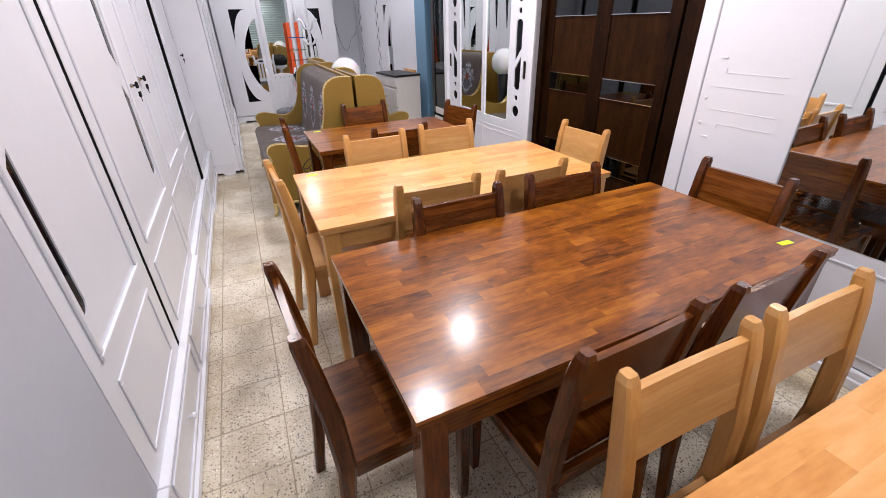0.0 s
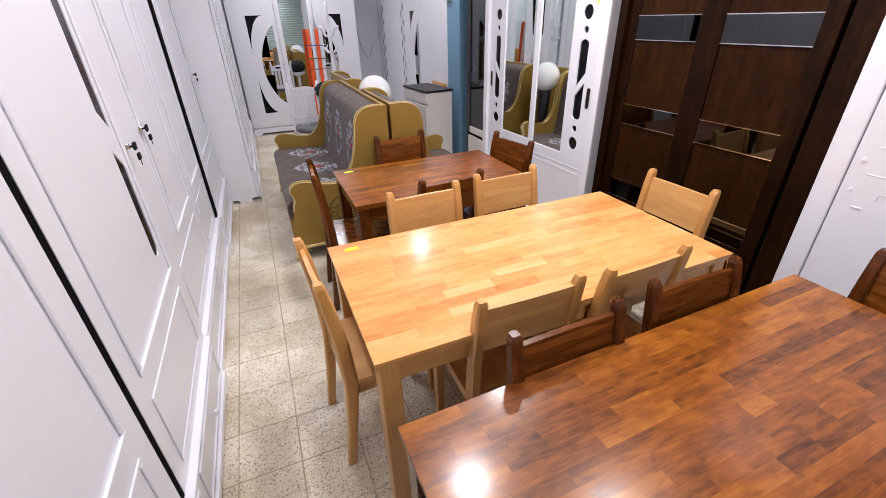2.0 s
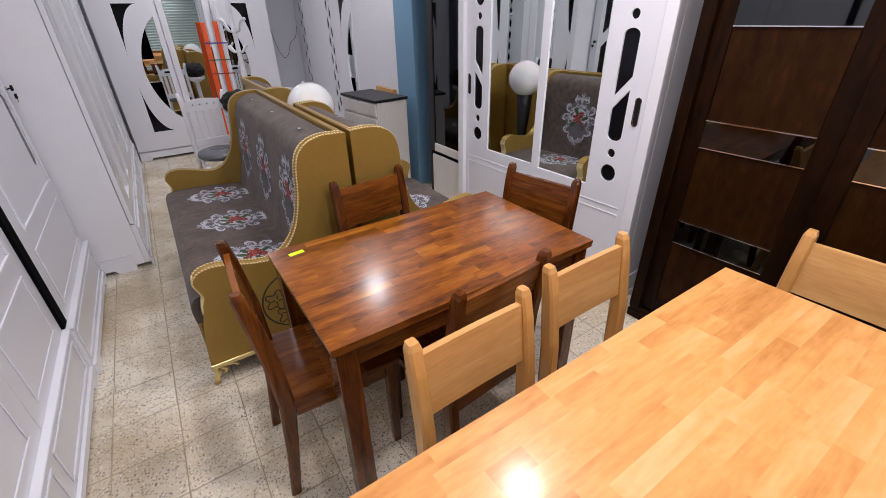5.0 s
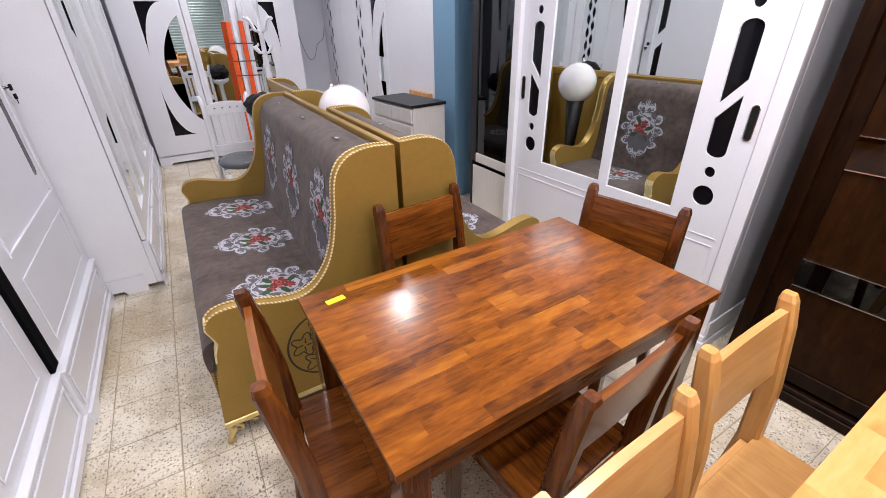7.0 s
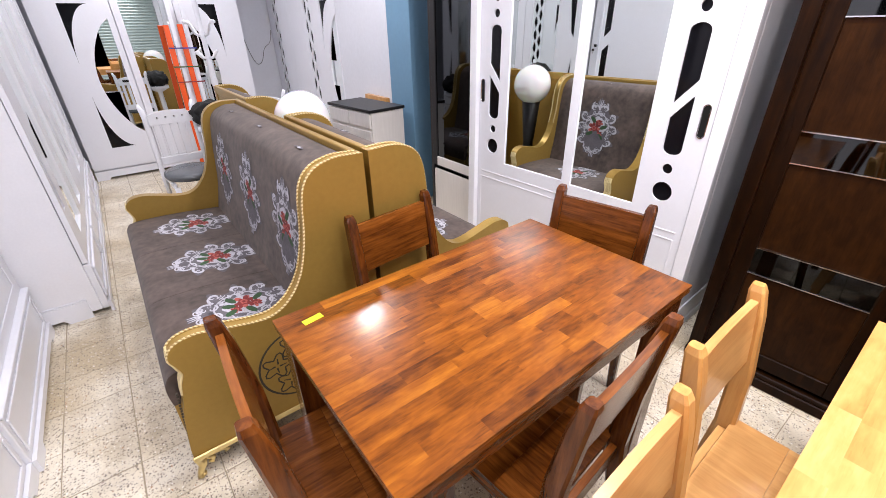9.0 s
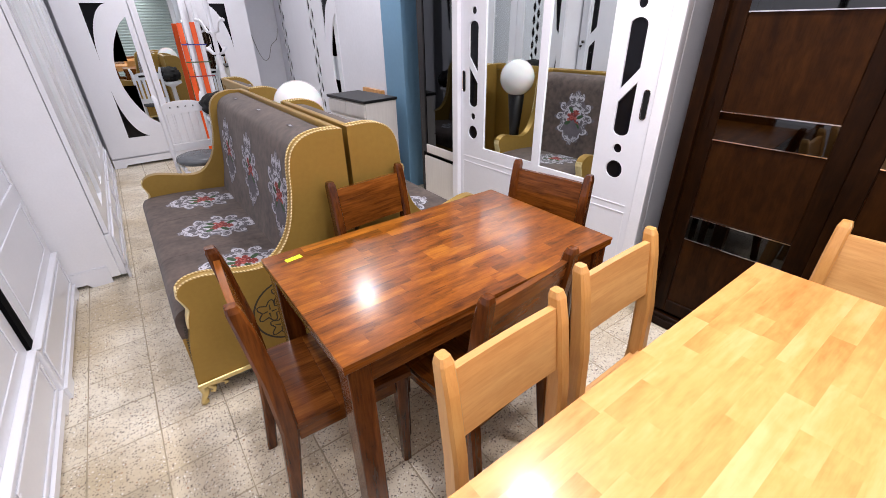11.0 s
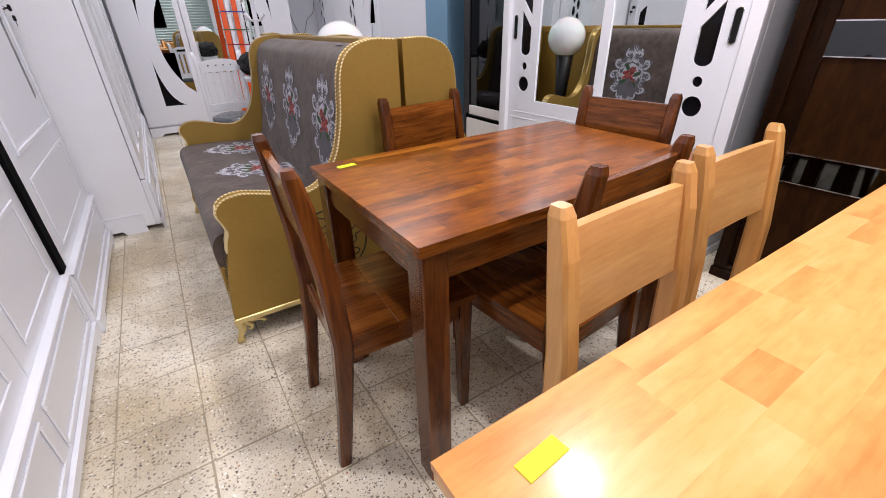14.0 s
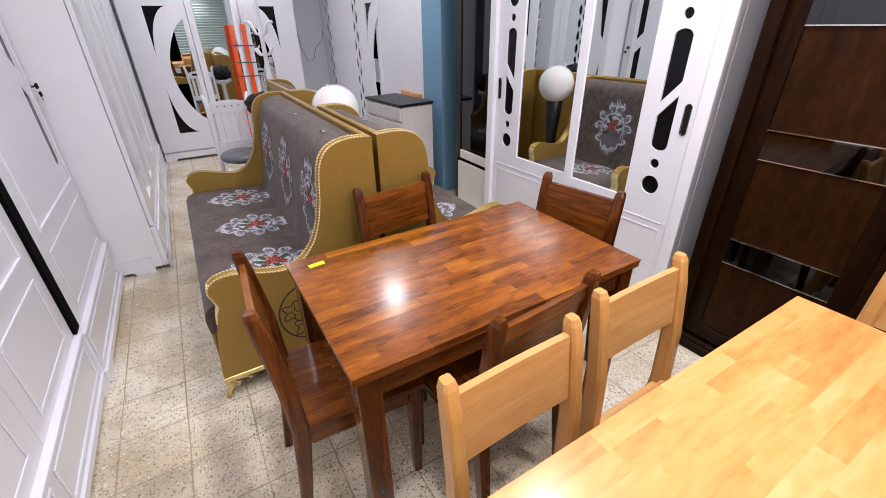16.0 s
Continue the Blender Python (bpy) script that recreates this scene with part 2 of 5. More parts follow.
M_STICKER = mat("yellow_paper_tag", (0.64, 0.86, 0.02), 0.7, vary=0.03)
M_SHUTTER = mat("galvanised_slat", (0.42, 0.50, 0.50), 0.35, metal=0.7, vary=0.1)
M_GREYCUSH = mat("grey_vinyl", (0.10, 0.11, 0.125), 0.25, bump=0.1, scale=30, vary=0.1)
M_FUR = mat("black_fabric", (0.012, 0.012, 0.013), 0.95, bump=0.6, scale=90)
M_GLOBE = mat("opal_glass_globe", (0.86, 0.86, 0.88), 0.08, vary=0.01, clear=0.6)
M_GLOBE.node_tree.nodes["Principled BSDF"].inputs["Subsurface Weight"].default_value = 0.3
M_KEY = mat("black_plastic", (0.010, 0.010, 0.010), 0.75)
M_KEY.node_tree.nodes["Principled BSDF"].inputs["Specular IOR Level"].default_value = 0.15
M_GROUT = mat("dirty_grout", (0.36, 0.305, 0.215), 0.9, bump=0.4, scale=60, vary=0.25)
M_CABLE = mat("grey_cable_sheath", (0.16, 0.16, 0.165), 0.5, vary=0.1)
M_CARVE = mat("dark_carved_line", (0.035, 0.028, 0.018), 0.7, vary=0.2)


def emit(name, col, strength):
    m = bpy.data.materials.new(name)
    m.use_nodes = True
    b = m.node_tree.nodes["Principled BSDF"]
    b.inputs["Base Color"].default_value = (*col, 1)
    b.inputs["Emission Color"].default_value = (*col, 1)
    b.inputs["Emission Strength"].default_value = strength
    return m


M_FILL_TUBE = emit("fill_tube_diffuser", (1.0, 0.947, 0.985), 4.0)
M_LED = emit("led_diffuser", (1.0, 0.947, 0.985), 9.0)


def terrazzo():
    m = bpy.data.materials.new("terrazzo_tile")
    m.use_nodes = True
    nt = m.node_tree
    L = nt.links.new
    b = nt.nodes["Principled BSDF"]
    b.inputs["Roughness"].default_value = 0.42
    pos = nt.nodes.new("ShaderNodeNewGeometry").outputs["Position"]
    info = nt.nodes.new("ShaderNodeObjectInfo")
    big = nt.nodes.new("ShaderNodeTexNoise")
    big.inputs["Scale"].default_value, big.inputs["Detail"].default_value = 2.2, 6
    L(pos, big.inputs["Vector"])
    base = nt.nodes.new("ShaderNodeValToRGB")
    e = base.color_ramp.elements
    e[0].position, e[0].color = 0.33, (0.53, 0.44, 0.295, 1)
    e[1].position, e[1].color = 0.62, (0.79, 0.735, 0.615, 1)
    L(big.outputs[0], base.inputs[0])
    tone = nt.nodes.new("ShaderNodeMapRange")
    tone.inputs[3].default_value, tone.inputs[4].default_value = 0.92, 1.06
    L(info.outputs["Random"], tone.inputs[0])
    sc = nt.nodes.new("ShaderNodeVectorMath")
    sc.operation = "SCALE"
    L(base.outputs[0], sc.inputs[0])
    L(tone.outputs[0], sc.inputs["Scale"])
    col = sc.outputs[0]
    # tan grime: broad uneven patches, denser on a few tiles
    patch = nt.nodes.new("ShaderNodeTexNoise")
    patch.inputs["Scale"].default_value, patch.inputs["Detail"].default_value, patch.inputs["Roughness"].default_value = 5.0, 9, 0.68
    L(pos, patch.inputs["Vector"])
    heavy = nt.nodes.new("ShaderNodeMapRange")
    heavy.inputs[1].default_value, heavy.inputs[2].default_value = 0.80, 1.0
    heavy.inputs[3].default_value, heavy.inputs[4].default_value = 0.0, 0.16
    L(info.outputs["Random"], heavy.inputs[0])
    psum = nt.nodes.new("ShaderNodeMath")
    L(patch.outputs[0], psum.inputs[0])
    L(heavy.outputs[0], psum.inputs[1])
    pmask = nt.nodes.new("ShaderNodeMapRange")
    pmask.inputs[1].default_value, pmask.inputs[2].default_value = 0.50, 0.78
    pmask.inputs[3].default_value, pmask.inputs[4].default_value = 0.0, 0.75
    L(psum.outputs[0], pmask.inputs[0])
    grime = nt.nodes.new("ShaderNodeMix")
    grime.data_type = "RGBA"
    L(pmask.outputs[0], grime.inputs[0])
    L(col, grime.inputs[6])
    grime.inputs[7].default_value = (0.40, 0.325, 0.20, 1)
    col = grime.outputs[2]
    for scale, lo, hi, chip, pick in ((85.0, 0.26, 0.36, (0.30, 0.24, 0.18), 0.55), (90.0, 0.24, 0.33, (0.075, 0.058, 0.048), 0.66), (95.0, 0.26, 0.32, (0.84, 0.81, 0.76), 0.80), (140.0, 0.25, 0.33, (0.30, 0.25, 0.20), 0.40), (70.0, 0.2, 0.24, (0.36, 0.20, 0.11), 0.88)):
        off = nt.nodes.new("ShaderNodeVectorMath")
        off.operation = "ADD"
        off.inputs[1].default_value = (scale * 0.37, scale * 0.11, 0.0)
        L(pos, off.inputs[0])
        wob = nt.nodes.new("ShaderNodeTexNoise")
        wob.inputs["Scale"].default_value = scale * 1.2
        L(off.outputs[0], wob.inputs["Vector"])
        wadd = nt.nodes.new("ShaderNodeVectorMath")
        wadd.operation = "MULTIPLY_ADD"
        wadd.inputs[1].default_value = (0.012, 0.012, 0.012)
        L(wob.outputs["Color"], wadd.inputs[0])
        L(off.outputs[0], wadd.inputs[2])
        v = nt.nodes.new("ShaderNodeTexVoronoi")
        v.inputs["Scale"].default_value = scale
        L(wadd.outputs[0], v.inputs["Vector"])
        near = nt.nodes.new("ShaderNodeMapRange")
        near.inputs[1].default_value, near.inputs[2].default_value = lo, hi
        near.inputs[3].default_value, near.inputs[4].default_value = 1.0, 0.0
        L(v.outputs["Distance"], near.inputs[0])
        sep = nt.nodes.new("ShaderNodeSeparateColor")
        L(v.outputs["Color"], sep.inputs[0])
        gt = nt.nodes.new("ShaderNodeMath")
        gt.operation = "GREATER_THAN"
        gt.inputs[1].default_value = pick
        L(sep.outputs[0], gt.inputs[0])
        f = nt.nodes.new("ShaderNodeMath")
        f.operation = "MULTIPLY"
        L(near.outputs[0], f.inputs[0])
        L(gt.outputs[0], f.inputs[1])
        mx = nt.nodes.new("ShaderNodeMix")
        mx.data_type = "RGBA"
        L(f.outputs[0], mx.inputs[0])
        L(col, mx.inputs[6])
        mx.inputs[7].default_value = (*chip, 1)
        col = mx.outputs[2]
    L(col, b.inputs["Base Color"])
    bp = nt.nodes.new("ShaderNodeBump")
    bp.inputs["Strength"].default_value, bp.inputs["Distance"].default_value = 0.15, 0.002
    L(big.outputs[0], bp.inputs["Height"])
    L(bp.outputs[0], b.inputs["Normal"])
    return m


M_TILE = terrazzo()


# ---- mesh helpers ----
from mathutils.geometry import tessellate_polygon


def link(name, bm, material, parent=None, label="", smooth=False):
    me = bpy.data.meshes.new(name)
    bmesh.ops.recalc_face_normals(bm, faces=bm.faces)
    bm.to_mesh(me)
    bm.free()
    for m in material if isinstance(material, (list, tuple)) else [material]:
        me.materials.append(m)
    if smooth:
        for p in me.polygons:
            p.use_smooth = True
    ob = new(name, me)
    if parent is not None:
        ob.parent = parent
    if label:
        ob["label"] = label
    return ob


def part(name, bm, material, parent, label="", smooth=False):
    return link(name, bm, material, parent, label, smooth)


def base(name, m, label, category, group="", kind=""):
    ob = new(name)
    ob.empty_display_size = 0.1
    ob.matrix_world = m
    return tagged(ob, label, category, group, kind)


def add_box(bm, x0, y0, z0, x1, y1, z1, index=0):
    vs = [bm.verts.new(p) for p in ((x0, y0, z0), (x1, y0, z0), (x1, y1, z0), (x0, y1, z0), (x0, y0, z1), (x1, y0, z1), (x1, y1, z1), (x0, y1, z1))]
    fs = []
    for q in ((0, 3, 2, 1), (4, 5, 6, 7), (0, 1, 5, 4), (1, 2, 6, 5), (2, 3, 7, 6), (3, 0, 4, 7)):
        f = bm.faces.new([vs[i] for i in q])
        f.material_index = index
        fs.append(f)
    return vs, fs


def box(x0, y0, z0, x1, y1, z1, bevel=0.003, seg=2):
    bm = bmesh.new()
    add_box(bm, x0, y0, z0, x1, y1, z1)
    if bevel:
        bmesh.ops.bevel(bm, geom=bm.edges[:], offset=bevel, segments=seg, affect="EDGES", profile=0.5)
    return bm


def boxes(items, bevel=0.003, seg=1):
    bm = bmesh.new()
    for it in items:
        add_box(bm, *it)
    if bevel:
        bmesh.ops.bevel(bm, geom=bm.edges[:], offset=bevel, segments=seg, affect="EDGES", profile=0.5)
    return bm


def plate(outer, holes=(), thick=0.02, bevel=0.0):
    """A board in the XZ plane, its face at y = 0 towards -y, with holes cut through it."""
    bm = bmesh.new()
    loops = [list(outer)] + [list(h) for h in holes]
    tris = tessellate_polygon([[Vector((x, z, 0)) for x, z in lp] for lp in loops])
    flat = [p for lp in loops for p in lp]
    front = [bm.verts.new((x, 0, z)) for x, z in flat]
    back = [bm.verts.new((x, thick, z)) for x, z in flat]
    for a, b, c in tris:
        if len({a, b, c}) == 3:
            bm.faces.new((front[a], front[b], front[c]))
            bm.faces.new((back[c], back[b], back[a]))
    i0 = 0
    for lp in loops:
        n = len(lp)
        for i in range(n):
            a, b = i0 + i, i0 + (i + 1) % n
            bm.faces.new((front[a], back[a], back[b], front[b]))
        i0 += n
    return bm


def circle(cx, cz, r, n=20):
    return [(cx + r * math.cos(2 * math.pi * i / n), cz + r * math.sin(2 * math.pi * i / n)) for i in range(n)]


def rect(x0, z0, x1, z1):
    return [(x0, z0), (x1, z0), (x1, z1), (x0, z1)]


def moved(bm, m):
    bmesh.ops.transform(bm, matrix=m, verts=bm.verts)
    return bm


def moulding(x0, z0, x1, z1, w=0.012, d=0.008):
    """A raised bead round a rectangle, on the face y = 0."""
    return boxes([(x0, -d, z0, x1, 0.0, z0 + w), (x0, -d, z1 - w, x1, 0.0, z1), (x0, -d, z0 + w, x0 + w, 0.0, z1 - w), (x1 - w, -d, z0 + w, x1, 0.0, z1 - w)], 0.003)


def lathe(profile, n=24):
    bm = bmesh.new()
    rings = []
    for r, z in profile:
        rings.append([bm.verts.new((r * math.cos(2 * math.pi * i / n), r * math.sin(2 * math.pi * i / n), z)) for i in range(n)])
    for a, b in zip(rings, rings[1:]):
        for i in range(n):
            bm.faces.new((a[i], a[(i + 1) % n], b[(i + 1) % n], b[i]))
    for ring in (rings[0], rings[-1]):
        bm.faces.new(ring)
    return bm


def tube(points, radius, n=8, bm=None, index=0):
    bm = bm or bmesh.new()
    pts = [Vector(p) for p in points]
    rad = radius if isinstance(radius, (list, tuple)) else [radius] * len(pts)
    rings = []
    for i, p in enumerate(pts):
        d = (pts[min(i + 1, len(pts) - 1)] - pts[max(i - 1, 0)]).normalized()
        a = d.orthogonal().normalized() if i == 0 else (rings_a - d * rings_a.dot(d)).normalized()
        rings_a = a
        b = d.cross(a)
        rings.append([bm.verts.new(p + rad[i] * (math.cos(2 * math.pi * k / n) * a + math.sin(2 * math.pi * k / n) * b)) for k in range(n)])
    for r0, r1 in zip(rings, rings[1:]):
        for k in range(n):
            f = bm.faces.new((r0[k], r0[(k + 1) % n], r1[(k + 1) % n], r1[k]))
            f.material_index = index
    for r in (rings[0], rings[-1]):
        f = bm.faces.new(r)
        f.material_index = index
    return bm


def spline(pts, n=6):
    """Catmull-Rom through points of any size."""
    P = [np.array(p, float) for p in pts]
    P = [2 * P[0] - P[1]] + P + [2 * P[-1] - P[-2]]
    out = []
    for i in range(1, len(P) - 2):
        for k in range(n):
            t = k / n
            out.append(tuple(0.5 * (2 * P[i] + (P[i + 1] - P[i - 1]) * t + (2 * P[i - 1] - 5 * P[i] + 4 * P[i + 1] - P[i + 2]) * t * t + (3 * P[i] - P[i - 1] - 3 * P[i + 1] + P[i + 2]) * t ** 3)))
    out.append(tuple(P[-2]))
    return out


# ---- room ----
X0, X1, Y0, Y1, H = -0.98, 2.98, -4.2, 7.90, 2.9
tagged(link("wall_left", boxes([(X0 - 0.15, Y0, 0, X0, Y1, H)], 0), M_PLASTER), "plain white plastered wall behind the wardrobes", "wall", kind="structure")
tagged(link("wall_right", boxes([(X1, Y0, 0, X1 + 0.15, Y1, H)], 0), M_PLASTER), "plain white plastered wall behind the wardrobes", "wall", kind="structure")
tagged(link("wall_far", boxes([(X0 - 0.15, Y1, 0, X1 + 0.15, Y1 + 0.15, H)], 0), M_PLASTER), "pale grey plastered wall at the end of the shop", "wall", kind="structure")
tagged(link("wall_entrance", boxes([(X0 - 0.15, Y0 - 0.15, 0, -0.4, Y0, H), (2.4, Y0 - 0.15, 0, X1 + 0.15, Y0, H), (-0.4, Y0 - 0.15, 2.45, 2.4, Y0, H)], 0), M_PLASTER), "white plastered wall round the shutter opening", "wall", kind="structure")
tagged(link("ceiling", boxes([(X0 - 0.15, Y0 - 0.15, H, X1 + 0.15, Y1 + 0.15, H + 0.15)], 0), M_CEIL), "unseen flat ceiling, greyed to cut bounced light", "ceiling", kind="structure")
tagged(link("wall_blue", boxes([(2.37, 4.54, 0, X1, 4.88, H)], 0.004), M_BLUE), "blue painted wall pier beside the glass cabinet", "wall", kind="structure")
tagged(link("wall_white", boxes([(2.374, 4.884, 0, X1, 5.84, H)], 0.004), M_PLASTER), "white plastered wall beside the blue pier", "wall", kind="structure")

# roller shutter that closes the shop front
shutter = base("roller_shutter", pose(1.0, Y0 - 0.08, 0), "closed galvanised steel roller shutter with curved slats", "shutter")
slat_bm = bmesh.new()
prof = [(0.0, 0.0), (-0.018, 0.02), (-0.022, 0.04), (-0.018, 0.06), (0.0, 0.078)]
for (ya, za), (yb, zb) in zip(prof, prof[1:]):
    slat_bm.faces.new([slat_bm.verts.new(p) for p in ((-1.39, ya, za), (1.39, ya, za), (1.39, yb, zb), (-1.39, yb, zb))])
slat_bm.faces.new([slat_bm.verts.new(p) for p in ((-1.39, 0.004, 0), (-1.39, 0.004, 0.078), (1.39, 0.004, 0.078), (1.39, 0.004, 0))])
slat = part("slat", moved(slat_bm, Matrix.Rotation(math.pi, 4, "Z")), M_SHUTTER, shutter)
slat.location = (0, 0, 0.005)
for i in range(1, 31):
    s = slat.copy()
    scene.collection.objects.link(s)
    s.location = (0, 0, 0.005 + i * 0.079)

# ceiling lamps
for (lx, ly), power in zip(LAMP_SPOTS, LAMP_POWERS):
    lamp = base("ceiling_lamp", pose(lx, ly, LAMP_Z), "round white surface ceiling lamp, lit", "ceiling lamp", "ceiling lamps along the shop")
    part("housing", lathe([(0.135, -0.035), (0.14, -0.02), (0.14, 0.055), (0.05, 0.06)]), M_WHITE_SIDE, lamp, smooth=True)
    part("diffuser", lathe([(0.05, -0.0445), (0.118, -0.042), (0.122, -0.036), (0.05, -0.0355)]), M_LED, lamp, "glowing round diffuser")
    ceiling_lamp_light(lx, ly, power)


# unseen fill lights over the aisle, added to brighten floor and left wardrobes
for lx, ly in FILL_TUBES:
    lamp = base("tube_lamp", pose(lx, ly, LAMP_Z), "unseen fill light shaped as a batten over the aisle", "ceiling lamp", "tube lamps over the aisle")
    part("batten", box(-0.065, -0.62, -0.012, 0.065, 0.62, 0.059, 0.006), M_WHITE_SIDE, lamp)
    part("diffuser", box(-0.05, -0.58, -0.036, 0.05, 0.58, -0.0125, 0.008), M_FILL_TUBE, lamp, "glowing diffuser of the added fill light")
    fill_tube_light(lx, ly)


# ---- wardrobes ----
def feet_plinth(w, z1, d, thick):
    """A base board with cut-out feet, its face at y = -d."""
    out = [(0, 0), (0.11, 0), (0.13, 0.028), (w - 0.13, 0.028), (w - 0.11, 0), (w, 0), (w, z1), (0, z1)]
    bm = plate(out, thick=thick)
    return moved(bm, pose(0, -d, 0))


def left_wardrobe_door(parent, u0, u1, z0, z1, side, sliver, lock):
    """A hinged door with two framed fields, a long slot of dark glass cut by a slanting bar, and a lock."""
    s = -1 if side == "right" else 1
    holes = []
    ue = None
    if side in ("left", "right"):
        ue = u1 - sliver if s < 0 else u0 + sliver
        hw = 0.034
        rb = [(ue + hw * math.cos(math.pi + math.pi * k / 10), 0.87 + 0.03 * math.sin(math.pi + math.pi * k / 10)) for k in range(11)]
        rt = [(ue + hw * math.cos(math.pi * k / 10), 1.97 + 0.03 * math.sin(math.pi * k / 10)) for k in range(11)]
        holes.append(rb + [(ue + hw, 1.212 + s * 0.034), (ue - hw, 1.212 - s * 0.034)])
        holes.append([(ue - hw, 1.338 - s * 0.034), (ue + hw, 1.338 + s * 0.034)] + rt)
    door = part("door", moved(plate(rect(u0, z0, u1, z1), holes, 0.022), pose(0, -0.022, 0)), M_WHITE_SHADED if side == "plain" else M_WHITE, parent)
    for h in holes:
        us = [p[0] for p in h]
        zs = [p[1] for p in h]
        part("glass_insert", box(min(us) - 0.01, -0.0185, min(zs) - 0.01, max(us) + 0.01, -0.004, max(zs) + 0.01, 0), M_BLACKGLASS, door, "narrow slot of black glass")
    if side == "plain":
        return door
    if side == "right":
        m0, m1 = u0 + 0.085, ue - 0.075 + 0.16
    elif side == "left":
        m0, m1 = ue - 0.09 + 0.05, u1 - 0.085
    else:
        m0, m1 = u0 + 0.085, u1 - 0.085
    # bolection beads: a broad sloping one below, thin ones at the sides
    part("moulding", moved(moulding(m0, 0.725, m1, z1 - 0.10, 0.020, 0.009), pose(0, -0.022, 0)), M_WHITE, door)
    part("moulding", moved(moulding(u0 + 0.085, z0 + 0.05, u1 - 0.085, 0.64, 0.018, 0.005), pose(0, -0.022, 0)), M_WHITE, door)
    if lock:
        ul = u1 - lock if s < 0 else u0 + lock
        lk = part("lock", moved(lathe([(0.013, 0), (0.013, 0.006), (0.009, 0.010), (0.009, 0.016)], 14), Matrix.Translation((ul, -0.022, 1.225)) @ Matrix.Rotation(math.pi / 2, 4, "X")), M_CHROME, door, "round chrome furniture lock", True)
        part("key", boxes([(ul - 0.003, -0.050, 1.221, ul + 0.003, -0.036, 1.229), (ul - 0.013, -0.058, 1.212, ul + 0.013, -0.048, 1.240)], 0.003), M_KEY, lk, "key with black plastic head")
        part("key", boxes([(ul + 0.006, -0.056, 1.172, ul + 0.032, -0.047, 1.196), (ul + 0.016, -0.053, 1.150, ul + 0.021, -0.050, 1.172)], 0.002), M_KEY, lk, "spare key hanging from the ring")
    return door


def left_wardrobe(y0, doors, label, x=-0.335):
    """Wardrobe with hinged doors over a row of drawers, facing +x. doors: width, slot side, slot offset, lock offset, gap before."""
    w = sum(d[0] for d in doors)
    th = base("wardrobe", pose(x, y0, 0, 0, 0, 90), label, "wardrobe", "white wardrobes along the aisle")
    part("carcass", boxes([(0.0, 0.004, 0.03, w, 0.60, 2.15)], 0.003), M_WHITE_SIDE, th)
    part("gap_shadow_sheet", box(0.004, 0.001, 0.29, w - 0.004, 0.0036, 2.13, 0), M_GAP_SHADOW, th, "black sheet painting the shadow behind the doors")
    u = 0.0
    for dw, side, sliver, lock, gap in doors:
        if gap:
            # Solid black strip in place of the shaded gap.
            part("gap_shadow_strip", box(u + 0.003, -0.0205, 0.298, u + gap + 0.001, 0.0005, 2.13, 0), M_GAP_SHADOW, th, "black strip painted as shadow between two doors")
        left_wardrobe_door(th, u + 0.002 + gap, u + dw - 0.002, 0.298, 2.13, side, sliver, lock)
        u += dw
    part("drawer_base", boxes([(0, -0.040, 0.03, w, 0.003, 0.284)], 0.004), M_WHITE, th)
    part("ledge", boxes([(-0.0, -0.050, 0.2845, w, -0.002, 0.296)], 0.003), M_WHITE, th)
    k = max(1, round(w / 0.76))
    for i in range(k):
        a, b = i * w / k + 0.03, (i + 1) * w / k - 0.03
        dr = part("drawer_front", moved(moulding(a, 0.085, b, 0.255, 0.016, 0.007), pose(0, -0.040, 0)), M_WHITE, th)
        if y0 < 1.0:
            part("knob", moved(lathe([(0.006, 0), (0.006, 0.010), (0.013, 0.015), (0.013, 0.022), (0.006, 0.026)], 14), Matrix.Translation(((a + b) / 2, -0.041, 0.17)) @ Matrix.Rotation(math.pi / 2, 4, "X")), M_WHITE, dr, smooth=True)
    part("plinth", feet_plinth(w, 0.062, 0.055, 0.0145), M_WHITE, th)
    return th


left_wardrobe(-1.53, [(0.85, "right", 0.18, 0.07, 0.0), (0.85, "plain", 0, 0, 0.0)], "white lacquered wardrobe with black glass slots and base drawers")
left_wardrobe(0.172, [(0.663, "left", 0.10, 0.0, 0.0), (0.861, "right", 0.18, 0.07, 0.030)], "white lacquered wardrobe with black glass slots and base drawers")
left_wardrobe(1.698, [(0.86, "left", 0.30, 0.25, 0.0), (0.640, "", 0, 0, 0.0)], "white lacquered wardrobe with keys hanging in its lock", -0.349)
left_wardrobe(3.200, [(1.052, "right", 0.16, 0.06, 0.070)], "white lacquered wardrobe with key in its lock beside the deep wardrobe")


